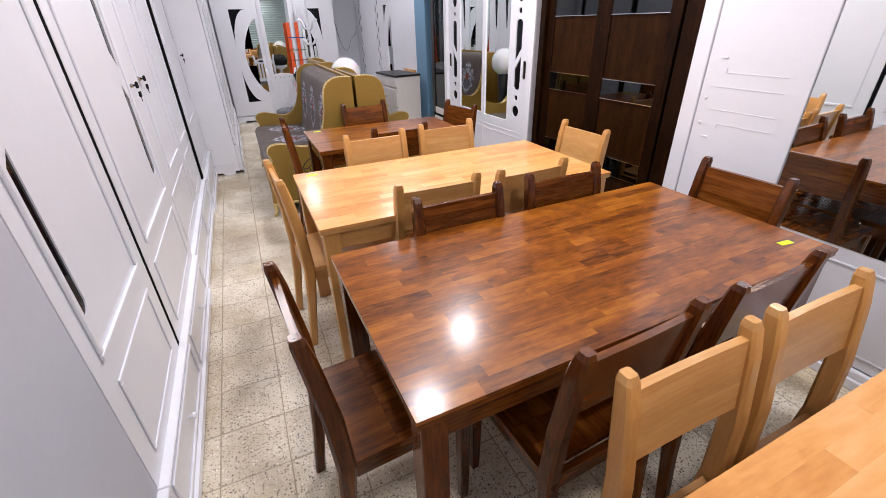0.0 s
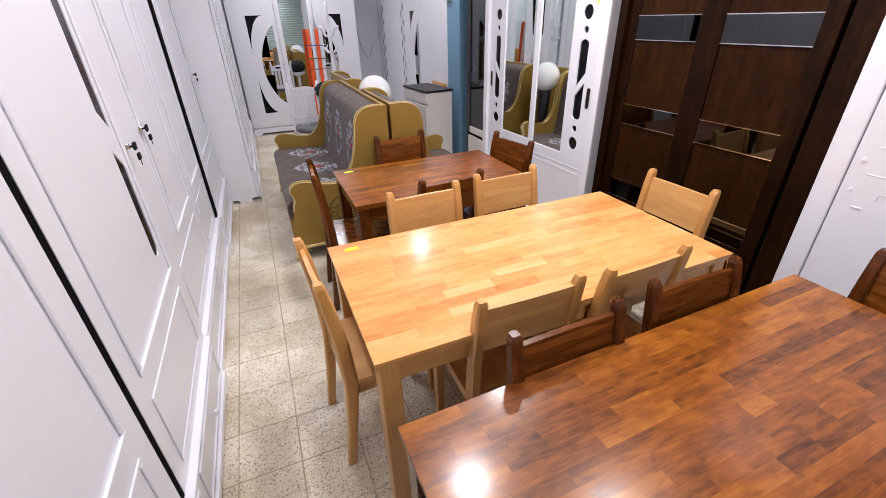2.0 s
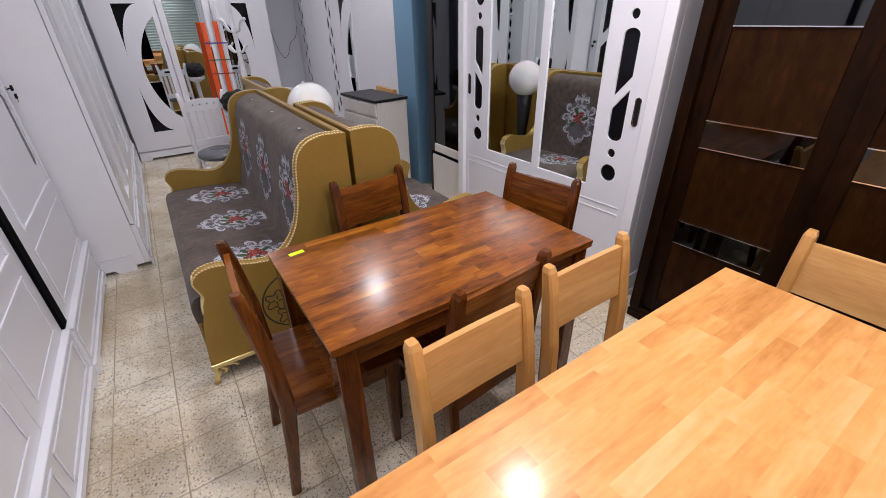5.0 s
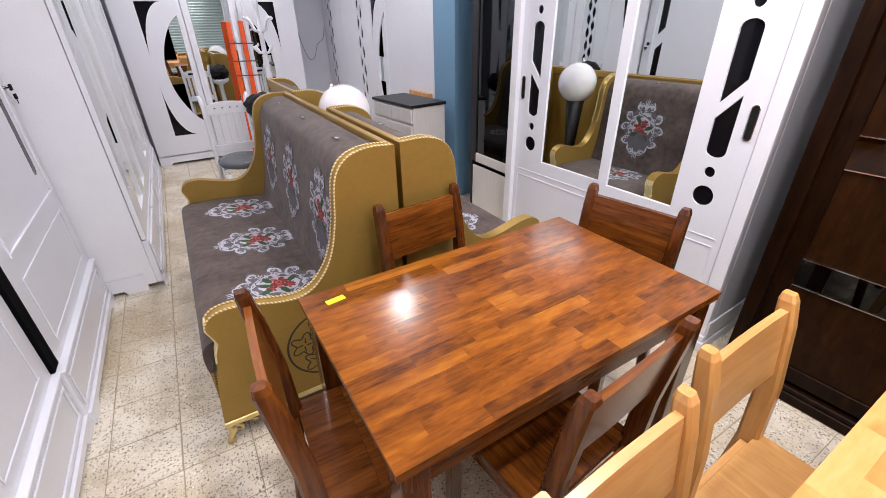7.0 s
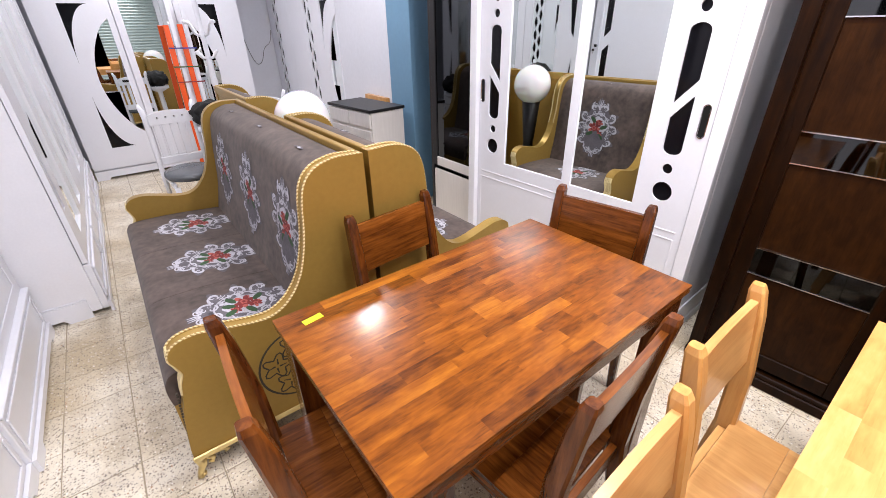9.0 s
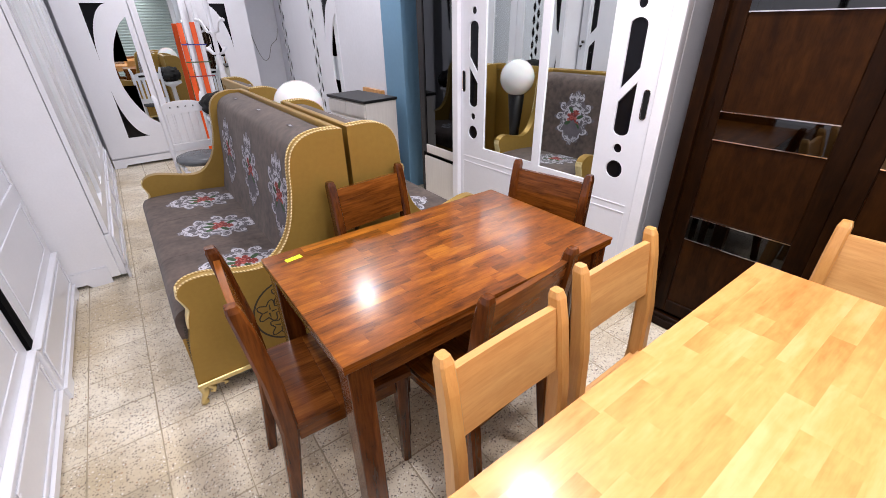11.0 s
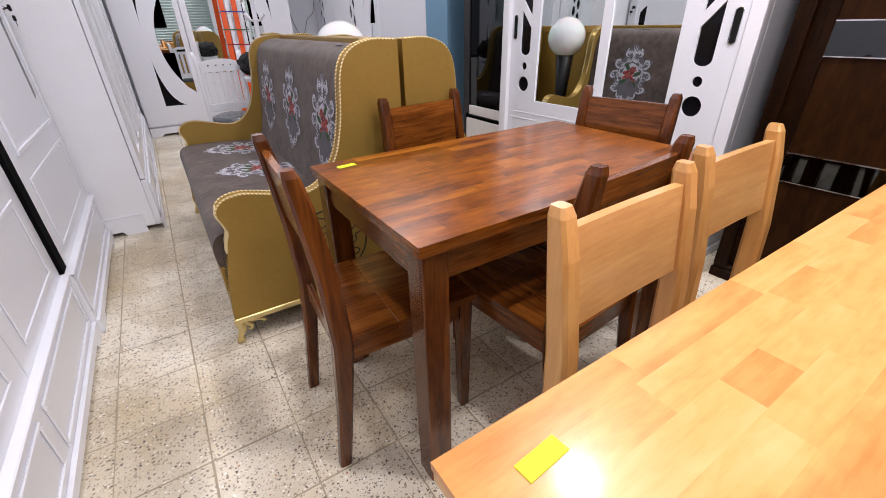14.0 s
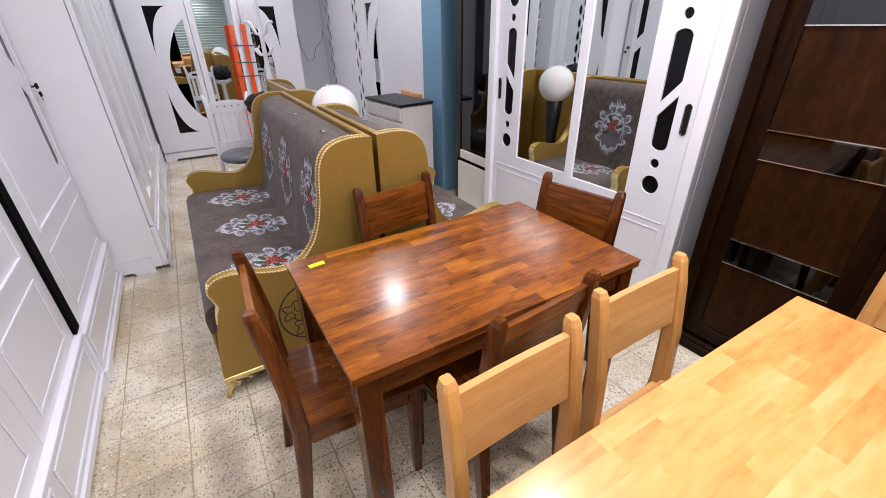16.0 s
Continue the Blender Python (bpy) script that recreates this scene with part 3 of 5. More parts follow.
def deep_wardrobe(y0, w, x, label):
    """Taller unit standing further into the aisle, doors with mirrors, facing +x."""
    th = base("mirrored_wardrobe", pose(x, y0, 0, 0, 0, 90), label, "wardrobe", "white wardrobes along the aisle")
    part("carcass", boxes([(0.0, 0.004, 0.03, w, 0.62, 2.2)], 0.004), M_WHITE_SIDE, th)
    n = 2
    for i in range(n):
        a, b = i * w / n + 0.003, (i + 1) * w / n - 0.003
        c = (a + b) / 2
        hole = rect(a + 0.27, 0.42, b - 0.10, 2.05) if i == 0 else rect(a + 0.10, 0.42, b - 0.34, 2.05)
        xs = a + 0.11 if i == 0 else b - 0.16
        sl = [[(xs - 0.05, 0.62), (xs + 0.035, 0.62), (xs - 0.02, 0.95), (xs - 0.05, 1.12)], [(xs - 0.05, 1.30), (xs - 0.01, 1.36), (xs + 0.05, 1.85), (xs - 0.05, 1.85)]]
        door = part("door", moved(plate(rect(a, 0.33, b, 2.17), [hole] + sl, 0.024), pose(0, -0.024, 0)), M_WHITE, th)
        us = [p[0] for p in hole]
        part("mirror", box(min(us) - 0.01, -0.010, 0.41, max(us) + 0.01, -0.004, 2.06, 0), M_MIRROR, door, "tall clear mirror")
        for h in sl:
            part("glass_insert", box(xs - 0.06, -0.010, h[0][1] - 0.01, xs + 0.06, -0.004, max(p[1] for p in h) + 0.01, 0), M_BLACKGLASS, door)
    part("drawer_base", boxes([(0, -0.03, 0.03, w, 0.003, 0.32)], 0.004), M_WHITE, th)
    for i in range(2):
        part("drawer_front", moved(moulding(i * w / 2 + 0.03, 0.09, (i + 1) * w / 2 - 0.03, 0.29, 0.018, 0.012), pose(0, -0.03, 0)), M_WHITE, th)
    part("plinth", feet_plinth(w, 0.07, 0.045, 0.0145), M_WHITE, th)
    part("skirting_bead", box(-0.006, 0.056, 0.1155, -0.0005, 0.615, 0.125, 0.002), M_WHITE, th)
    part("side_skirting", moved(feet_plinth(0.565, 0.115, 0.009, 0.0085), Matrix.Translation((0, 0.62, 0)) @ Matrix.Rotation(-math.pi / 2, 4, "Z")), M_WHITE, th)
    return th


deep_wardrobe(4.275, 1.42, -0.045, "white wardrobe with plain side panel, mirrors and black glass")
deep_wardrobe(5.70, 1.35, -0.045, "white wardrobe with mirrored doors beside its twin")


CZ = 1.01


def arch_holes(u0, s):
    """The arched door's three cut-outs, measured from its outer edge at u0: half-oval, upper and lower corner. s: 1 or -1."""
    n = 18
    lens = [(0.590, 0.455), (0.590, 1.565)] + [(0.590 - 0.245 * math.sin(math.pi * k / n) ** 0.7, 0.455 + 1.11 * k / n) for k in range(n - 1, 0, -1)]
    upper = [(0.235, 1.145), (0.235, 1.69), (0.470, 1.69)] + [(0.470 - 0.235 * math.sin(math.pi / 2 * k / 12), 1.69 - 0.545 * (1 - math.cos(math.pi / 2 * k / 12))) for k in range(1, 12)]
    lower = [(x, 2 * CZ - z) for x, z in upper][::-1]
    out = [[(u0 + s * x, z) for x, z in h] for h in (lens, upper, lower)]
    return out if s > 0 else [h[::-1] for h in out]


def arch_door(th, u0, u1, s):
    edge = u0 if s > 0 else u1
    holes = arch_holes(edge, s)
    door = part("door", moved(plate(rect(u0 + 0.003, 0.12, u1 - 0.003, 2.18), holes, 0.022), pose(0, -0.022, 0)), M_WHITE, th)
    for h, mt in zip(holes, (M_MIRROR, M_BLACKGLASS, M_BLACKGLASS)):
        xs, zs = [p[0] for p in h], [p[1] for p in h]
        part("mirror" if mt is M_MIRROR else "glass_insert", box(min(xs) - 0.008, -0.010, min(zs) - 0.01, max(xs) + 0.008, -0.004, max(zs) + 0.01, 0), mt, door, "half-oval mirror" if mt is M_MIRROR else "curved triangle of black glass")
    return door


def arc_wardrobe(m, w, label):
    """Wardrobe whose two outer doors carry arched cut-outs round a middle mirror."""
    th = base("arched_wardrobe", m, label, "wardrobe")
    part("carcass", boxes([(0, 0.004, 0.101, w, 0.55, 2.2)], 0.004), M_WHITE_SIDE, th)
    part("plinth", feet_plinth(w, 0.10, 0.02, 0.05), M_WHITE, th)
    third = 0.645
    arch_door(th, 0.0, third, 1)
    arch_door(th, w - third, w, -1)
    a, b = third + 0.004, w - third - 0.004
    door = part("door", moved(plate(rect(a, 0.12, b, 2.18), [rect(a + 0.065, 0.65, b - 0.065, 2.05)], 0.03), pose(0, -0.03, 0)), M_WHITE, th)
    part("mirror", box(a + 0.05, -0.012, 0.64, b - 0.05, -0.004, 2.06, 0), M_MIRROR, door, "middle mirror")
    part("moulding", moved(moulding(a + 0.08, 0.17, b - 0.08, 0.56, 0.014, 0.008), pose(0, -0.03, 0)), M_WHITE, door)
    return th


arc_wardrobe(pose(0.0, 7.27, 0), 1.84, "white wardrobe with arched black inserts and half-oval mirrors")


def lattice_wardrobe():
    """White wardrobe with wavy black lattice stiles and an arched door, facing -x."""
    w = 2.03
    th = base("lattice_wardrobe", pose(2.395, 7.87, 0, 0, 0, -90), "white wardrobe with wavy black lattice and oval mirror", "wardrobe")
    part("carcass", boxes([(0, 0.004, 0.091, w, 0.55, 2.2)], 0.004), M_WHITE_SIDE, th)
    part("plinth", feet_plinth(w, 0.09, 0.02, 0.05), M_WHITE, th)
    for a, b, us in ((0.0, 0.70, (0.26,)), (0.703, 1.415, (1.31,))):
        holes = []
        for u in us:
            for k in range(7):
                z0 = 0.36 + k * 0.20
                for s in (-1, 1):
                    zz = z0 + (0.10 if s > 0 else 0.0)
                    q = 8
                    left = [(u + s * 0.044 - 0.040 * math.sin(math.pi * i / q), zz + 0.185 * i / q) for i in range(q + 1)]
                    right = [(u + s * 0.044 + 0.032 * math.sin(math.pi * i / q), zz + 0.185 * i / q) for i in range(q - 1, 0, -1)]
                    holes.append((left + right)[::-1])
        door = part("door", moved(plate(rect(a, 0.1, b, 2.18), holes, 0.022), pose(0, -0.022, 0)), M_WHITE, th)
        for u in us:
            part("lattice_glass", box(u - 0.095, -0.010, 0.34, u + 0.095, -0.004, 1.95, 0), M_BLACKGLASS, door, "black glass behind the wavy lattice")
    arch_door(th, 1.418, w, 1)
    return th


lattice_wardrobe()


# sliding wardrobe with pierced stiles
def sliding_wardrobe():
    w = 1.50
    yl = 3.62
    th = base("sliding_wardrobe", pose(2.205, yl, 0, 0, 0, -87.5), "white sliding wardrobe with pierced stiles and long mirrors", "wardrobe")
    part("carcass", box(0, 0.052, 0.086, w, 0.62, 2.25, 0.004), M_WHITE_SIDE, th)
    part("side_post", box(0, -0.01, 0.086, 0.058, 0.0515, 2.25, 0.004), M_WHITE_SIDE, th)
    part("side_post", box(w - 0.058, -0.01, 0.086, w, 0.0515, 2.25, 0.004), M_WHITE_SIDE, th)
    part("plinth", boxes([(-0.012, -0.03, 0.0, w + 0.012, 0.63, 0.05), (-0.006, -0.02, 0.05, w + 0.006, 0.63, 0.085)], 0.004), M_WHITE, th)
    part("side_skirting", boxes([(w, 0.0, 0.085, w + 0.008, 0.61, 0.16)], 0.003), M_WHITE, th)
    for k in range(2):
        y = -0.004 if k == 1 else 0.022
        a, b = (0.06, 0.80) if k == 0 else (0.755, 1.44)
        uc = a + 0.125 if k == 0 else b - 0.135
        mir = rect(a + 0.235, 0.66, b - 0.06, 2.12) if k == 0 else rect(a + 0.055, 0.66, b - 0.262, 2.12)
        holes = [mir]
        hw = 0.042
        for zb, r in ((0.757, 0.046), (0.866, 0.023), (1.512, 0.022), (1.615, 0.044)):
            holes.append(circle(uc, zb, r))
        s = 1 if k == 1 else -1
        # two halves of a long slot, parted by a slanting bar
        arc_t = [(uc + hw * math.cos(math.pi * i / 10), 1.425 + 0.03 * math.sin(math.pi * i / 10)) for i in range(11)]
        holes.append([(uc - hw, 1.197 - s * 0.05), (uc + hw, 1.197 + s * 0.05)] + arc_t)
        arc_b = [(uc + hw * math.cos(math.pi * (1 + i / 10)), 0.96 + 0.03 * math.sin(math.pi * (1 + i / 10))) for i in range(11)]
        holes.append(arc_b + [(uc + hw, 1.137 + s * 0.05), (uc - hw, 1.137 - s * 0.05)])
        holes.append(circle(uc, 1.74, 0.021))
        holes.append([(uc - hw, 1.80), (uc + hw, 1.80), (uc + hw, 2.08), (uc - hw, 2.08)])
        door = part("door", moved(plate(rect(a, 0.09, b, 2.2), holes, 0.022), pose(0, y, 0)), M_WHITE, th)
        us = [p[0] for p in mir]
        part("mirror", box(min(us) - 0.008, y + 0.008, 0.65, max(us) + 0.008, y + 0.014, 2.13, 0), M_MIRROR, door, "long clear mirror")
        part("glass_insert", box(uc - 0.05, y + 0.010, 0.70, uc + 0.05, y + 0.016, 2.12, 0), M_BLACKGLASS, door, "black glass behind the pierced stile")
        part("moulding", boxes([(a + 0.03, y - 0.003, 0.575, b - 0.03, y, 0.581), (a + 0.03, y - 0.003, 0.535, b - 0.03, y, 0.541), (a + 0.03, y - 0.003, 0.14, a + 0.036, y, 0.535), (b - 0.036, y - 0.003, 0.14, b - 0.03, y, 0.535)], 0.001), M_WHITE_SIDE, door)
        up = a + 0.035 if k == 0 else b - 0.035
        pull = plate([(up + 0.013 * math.cos(t) , 1.09 + (0.052 if math.sin(t) > 0 else -0.052) + 0.013 * math.sin(t)) for t in [math.pi * i / 8 - 0.001 for i in range(17)]], thick=0.003)
        part("finger_pull", moved(pull, pose(0, y - 0.003, 0)), M_KEY, door, "recessed oval finger pull")
        rim = [(up + 0.016 * math.cos(t), y - 0.003, 1.09 + (0.052 if math.sin(t) > 0 else -0.052) + 0.016 * math.sin(t)) for t in [2 * math.pi * i / 24 + 0.01 for i in range(25)]]
        part("pull_rim", tube(rim, 0.0025, 6), M_CHROME, door)
    return th


sliding_wardrobe()


# glass display cabinet with a black side
def display_cabinet():
    w = 0.52
    th = base("display_cabinet", pose(2.30, 4.17, 0, 0, 0, -90), "tall black and cream cabinet with dark glass door", "cabinet")
    part("carcass", boxes([(0, 0.02, 0.02, 0.02, 0.42, 2.15), (w - 0.02, 0.02, 0.02, w, 0.42, 2.15), (0.02, 0.40, 0.02, w - 0.02, 0.42, 2.15), (0.02, 0.02, 2.12, w - 0.02, 0.40, 2.15), (0.02, 0.02, 0.44, w - 0.02, 0.40, 0.47)], 0.002), M_BLACK, th)
    for z in (0.85, 1.25, 1.65):
        part("shelf", box(0.02, 0.04, z, w - 0.02, 0.40, z + 0.016, 0.001), M_BLACK, th)
    door = part("glass_door", box(0.051, 0.006, 0.531, w - 0.061, 0.011, 2.069, 0), M_SMOKED, th, "smoked reflective glass pane")
    part("door_frame", boxes([(w - 0.06, -0.004, 0.46, w, 0.018, 2.13), (0.05, -0.004, 0.46, w - 0.06, 0.018, 0.53), (0.05, -0.004, 2.07, w - 0.06, 0.018, 2.13)], 0.003), M_CREAM, door)
    part("black_stile", box(0.0, -0.003, 0.46, 0.049, 0.018, 2.13, 0.002), M_BLACK, door, "black edge stile")
    part("drawer_front", box(0.012, -0.002, 0.03, w - 0.006, 0.018, 0.425, 0.003), M_CREAM, th, "cream drawer front")
    part("side_panel", box(-0.03, 0.0, 0.0, -0.001, 0.45, 2.2, 0.002), M_BLACK, th, "black side panel")
    return th


display_cabinet()


# dark wooden sliding wardrobe
def dark_wardrobe():
    yl, w = 2.005, 1.17
    th = base("dark_wardrobe", pose(2.235, yl, 0, 0, 0, -87.2), "dark mahogany sliding wardrobe with smoked mirror strips", "wardrobe")
    part("carcass", box(0, 0.052, 0.076, w + 0.11, 0.62, 2.25, 0.004), M_MAHOG, th)
    part("side_post", box(0, -0.012, 0.076, 0.055, 0.0515, 2.25, 0.004), M_MAHOG, th)
    part("side_post", box(w - 0.03, -0.012, 0.076, w + 0.11, 0.0515, 2.25, 0.004), M_MAHOG, th)
    part("plinth", boxes([(-0.01, 0.000, 0.0, w + 0.12, 0.62, 0.05), (-0.004, 0.006, 0.05, w + 0.112, 0.62, 0.075)], 0.005), M_MAHOG, th)
    # The shadow gap beside the next wardrobe is built as a black slab.
    part("end_panel", box(w + 0.112, -0.010, 0.0, w + 0.20, 0.62, 2.25, 0.003), M_BLACK, th, "black slab filling the shadow gap by the white wardrobe")
    for k, (a, b) in enumerate(((0.045, 0.578), (0.580, 1.120))):
        y = 0.022 if k == 0 else -0.006
        st = 0.072
        strips = ((0.515, 0.635), (0.988, 1.108), (1.463, 1.590))
        door = part("door", boxes([(a, y, 0.09, a + st, y + 0.026, 2.2), (b - st, y, 0.09, b, y + 0.026, 2.2), (a + st, y, 0.09, b - st, y + 0.026, 0.16), (a + st, y, 2.12, b - st, y + 0.026, 2.2)], 0.003), M_MAHOG, th)
        zs = [0.16] + [z for s in strips for z in s] + [2.12]
        for i in range(0, len(zs), 2):
            part("panel", box(a + st, y + 0.008, zs[i], b - st, y + 0.020, zs[i + 1], 0.002), M_MAHOG_PANEL, door)
        for z0, z1 in strips:
            part("mirror_strip", box(a + st - 0.001, y + 0.004, z0 + 0.002, b - st + 0.001, y + 0.012, z1 - 0.002, 0.001), M_DARKMIRROR, door, "smoked mirror strip")
            part("strip_edge", boxes([(a + st, y + 0.001, z1 - 0.004, b - st, y + 0.010, z1), (a + st, y + 0.001, z0, b - st, y + 0.010, z0 + 0.004)], 0), M_CHROME, door, "thin bright metal edge")
        up = b - 0.034 if k == 1 else a + 0.034
        pull = plate([(up + 0.008 * math.cos(t), 1.09 + (0.05 if math.sin(t) > 0 else -0.05) + 0.013 * math.sin(t)) for t in [2 * math.pi * i / 20 + 0.01 for i in range(20)]], thick=0.003)
        part("finger_pull", moved(pull, pose(0, y - 0.003, 0)), M_MAHOG, door, "recessed dark finger pull")
    return th


dark_wardrobe()


# white wardrobe with grooved door and mirror
def grooved_wardrobe():
    yl, w = 0.758, 1.85
    th = base("grooved_wardrobe", pose(2.270, yl, 0, 0, 0, -88.5), "white wardrobe with routed grooves and a large mirror", "wardrobe")
    part("carcass", boxes([(0, 0.026, 0.05, w, 0.62, 2.25)], 0.004), M_WHITE_SIDE, th)
    part("plinth", boxes([(-0.008, -0.03, 0.0, w + 0.012, 0.63, 0.05), (-0.004, -0.016, 0.05, w + 0.006, 0.63, 0.085)], 0.004), M_WHITE, th)
    part("frame", boxes([(0, -0.006, 0.086, 0.085, 0.026, 2.25)], 0.004), M_WHITE, th)
    door = part("door", box(0.089, -0.002, 0.09, 0.56, 0.022, 2.2, 0.004), M_WHITE, th)
    lines = []
    for z, u0, u1 in ((1.205, 0.20, 0.465), (1.14, 0.15, 0.465), (1.035, 0.15, 0.465), (0.97, 0.22, 0.465)):
        lines += [(u0, -0.0034, z - 0.0022, u1, -0.0015, z + 0.0022)]
    for z, s in ((1.205, 1), (0.97, -1)):
        u = 0.20 if s > 0 else 0.22
        lines += [(u - 0.012, -0.005, z, u - 0.004, -0.0015, z + 0.022)] if s > 0 else [(u - 0.012, -0.005, z - 0.022, u - 0.004, -0.0015, z)]
    lines += [(0.15, -0.005, 1.265, 0.185, -0.0015, 1.273), (0.15, -0.005, 0.896, 0.185, -0.0015, 0.904)]
    part("groove", boxes(lines, 0.0012), M_WHITE, door, "routed decorative line")
    for z in (1.085, 0.965):
        part("screw_cap", moved(lathe([(0.008, 0), (0.008, 0.003), (0.004, 0.004)], 12), Matrix.Translation((0.125, -0.002, z)) @ Matrix.Rotation(math.pi / 2, 4, "X")), M_WHITE_SIDE, door)
    mdoor = part("mirror_door", boxes([(0.564, 0.004, 0.09, w - 0.02, 0.022, 0.58)], 0.004), M_WHITE, th)
    part("top_rail", boxes([(0.564, 0.004, 2.15, w - 0.02, 0.022, 2.2)], 0.004), M_WHITE, mdoor)
    part("mirror", box(0.564, 0.002, 0.5805, w - 0.02, 0.010, 2.1495, 0.001), M_MIRROR, mdoor, "large clear mirror")
    part("moulding", moved(moulding(0.62, 0.14, w - 0.08, 0.52, 0.012, 0.004), pose(0, 0.004, 0)), M_WHITE, mdoor)
    return th


grooved_wardrobe()


# chest of drawers with a black top
def drawer_chest():
    th = base("drawer_chest", pose(1.875, 5.13, 0, 0, 0, -84), "cream chest of drawers with black top beside the blue pier", "chest of drawers")
    w, d, h = 0.62, 0.335, 0.85
    part("carcass", boxes([(0, 0.012, 0.03, w, d, h)], 0.003), M_CREAM, th)
    part("top", box(-0.012, -0.008, h + 0.001, w + 0.012, d + 0.008, h + 0.024, 0.003), M_BLACK, th, "black laminate top")
    part("plinth", box(0.01, 0.03, 0, w - 0.01, d - 0.02, 0.029, 0), M_BLACK, th)
    def front(u0, z0, u1, z1, knobs):
        f = part("drawer_front", box(u0, -0.006, z0, u1, 0.0115, z1, 0.004), M_CREAM, th)
        for uk in knobs:
            part("knob", moved(lathe([(0.005, 0), (0.005, 0.012), (0.013, 0.016), (0.012, 0.024), (0.004, 0.027)], 14), Matrix.Translation((uk, -0.006, (z0 + z1) / 2)) @ Matrix.Rotation(math.pi / 2, 4, "X")), M_CHROME, f, "round chrome knob", True)
    front(0.008, 0.73, w / 2 - 0.004, 0.84, [])
    front(w / 2 + 0.004, 0.73, w - 0.008, 0.84, [])
    for i in range(3):
        front(0.008, 0.05 + i * 0.222, w - 0.008, 0.262 + i * 0.222, [w / 2 - 0.016, w / 2 + 0.016])
    return th


drawer_chest()


# ---- dining tables ----
def stave_mesh(material):
    bm = bmesh.new()
    add_box(bm, 0, 0, 0, 1, 1, 1)
    me = bpy.data.meshes.new("stave")
    bmesh.ops.recalc_face_normals(bm, faces=bm.faces)
    bm.to_mesh(me)
    bm.free()
    me.materials.append(material)
    return me


STAVE_BROWN, STAVE_HONEY = stave_mesh(M_STAVE_BROWN), stave_mesh(M_STAVE_HONEY)


def dining_table(cx, cy, w, d, rot, brown, seed, label, leg=0.066):
    rnd = random.Random(seed)
    mx, my, mz = (M_BROWN_X, M_BROWN_Y, M_BROWN_Z) if brown else (M_HONEY_X, M_HONEY_Y, M_HONEY_Z)
    th = base("dining_table", pose(cx, cy, 0, 0, 0, rot), label, "table", "dining tables in a row")
    top = part("tabletop", box(-w / 2 + 0.0015, -d / 2 + 0.0015, 0.722, w / 2 - 0.0015, d / 2 - 0.0015, 0.7395, 0.001), mx, th)
    rows = max(8, round(d / (0.042 if brown else 0.050)))
    sw = d / rows
    for r in range(rows):
        x = -w / 2
        x_next = x + rnd.uniform(0.08, 0.40)
        while x < w / 2 - 1e-4:
            if w / 2 - x_next < 0.09:
                x_next = w / 2
            s = new("stave", STAVE_BROWN if brown else STAVE_HONEY)
            s.parent = top
            s.location = (x, -d / 2 + r * sw, 0.7396)
            s.scale = (x_next - x, sw, 0.0104)
            x, x_next = x_next, x_next + rnd.choice((rnd.uniform(0.07, 0.2), rnd.uniform(0.16, 0.34), rnd.uniform(0.25, 0.55)))
    i = 0.012
    for sx in (-1, 1):
        for sy in (-1, 1):
            x0 = sx * (w / 2 - i) - (leg if sx > 0 else 0)
            y0 = sy * (d / 2 - i) - (leg if sy > 0 else 0)
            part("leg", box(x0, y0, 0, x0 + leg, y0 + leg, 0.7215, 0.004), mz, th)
    for sy in (-1, 1):
        yc = sy * (d / 2 - i - 0.022)
        part("apron", box(-w / 2 + i + leg, yc - 0.011, 0.642, w / 2 - i - leg, yc + 0.011, 0.7215, 0.002), mx, th)
    for sx in (-1, 1):
        xc = sx * (w / 2 - i - 0.022)
        part("apron", box(xc - 0.011, -d / 2 + i + leg, 0.642, xc + 0.011, d / 2 - i - leg, 0.7215, 0.002), my, th)
    return th


dining_table(1.043, 2.180, 1.064, 0.650, 0.5, True, 11, "small brown lacquered dining table of glued staves")
dining_table(1.045, 1.084, 1.482, 0.765, 0.3, False, 12, "pale beech dining table of glued staves")
dining_table(1.080, 0.108, 1.535, 0.768, 1.2, True, 13, "large brown lacquered dining table of glued staves")
dining_table(1.10, -0.995, 1.500, 0.762, 0.8, False, 14, "pale beech dining table of glued staves")


def price_tag(x, y, rz, w=0.056, h=0.022):
    tagged(link("price_tag", moved(box(-w / 2, -h / 2, 0, w / 2, h / 2, 0.0012, 0), pose(x, y, 0.7502, 0, 0, rz)), M_STICKER), "yellow paper tag stuck on the tabletop", "tag", "tags on the tables")


price_tag(0.60, 2.435, 8)
price_tag(0.395, 1.405, 5)
price_tag(1.745, -0.155, -6)


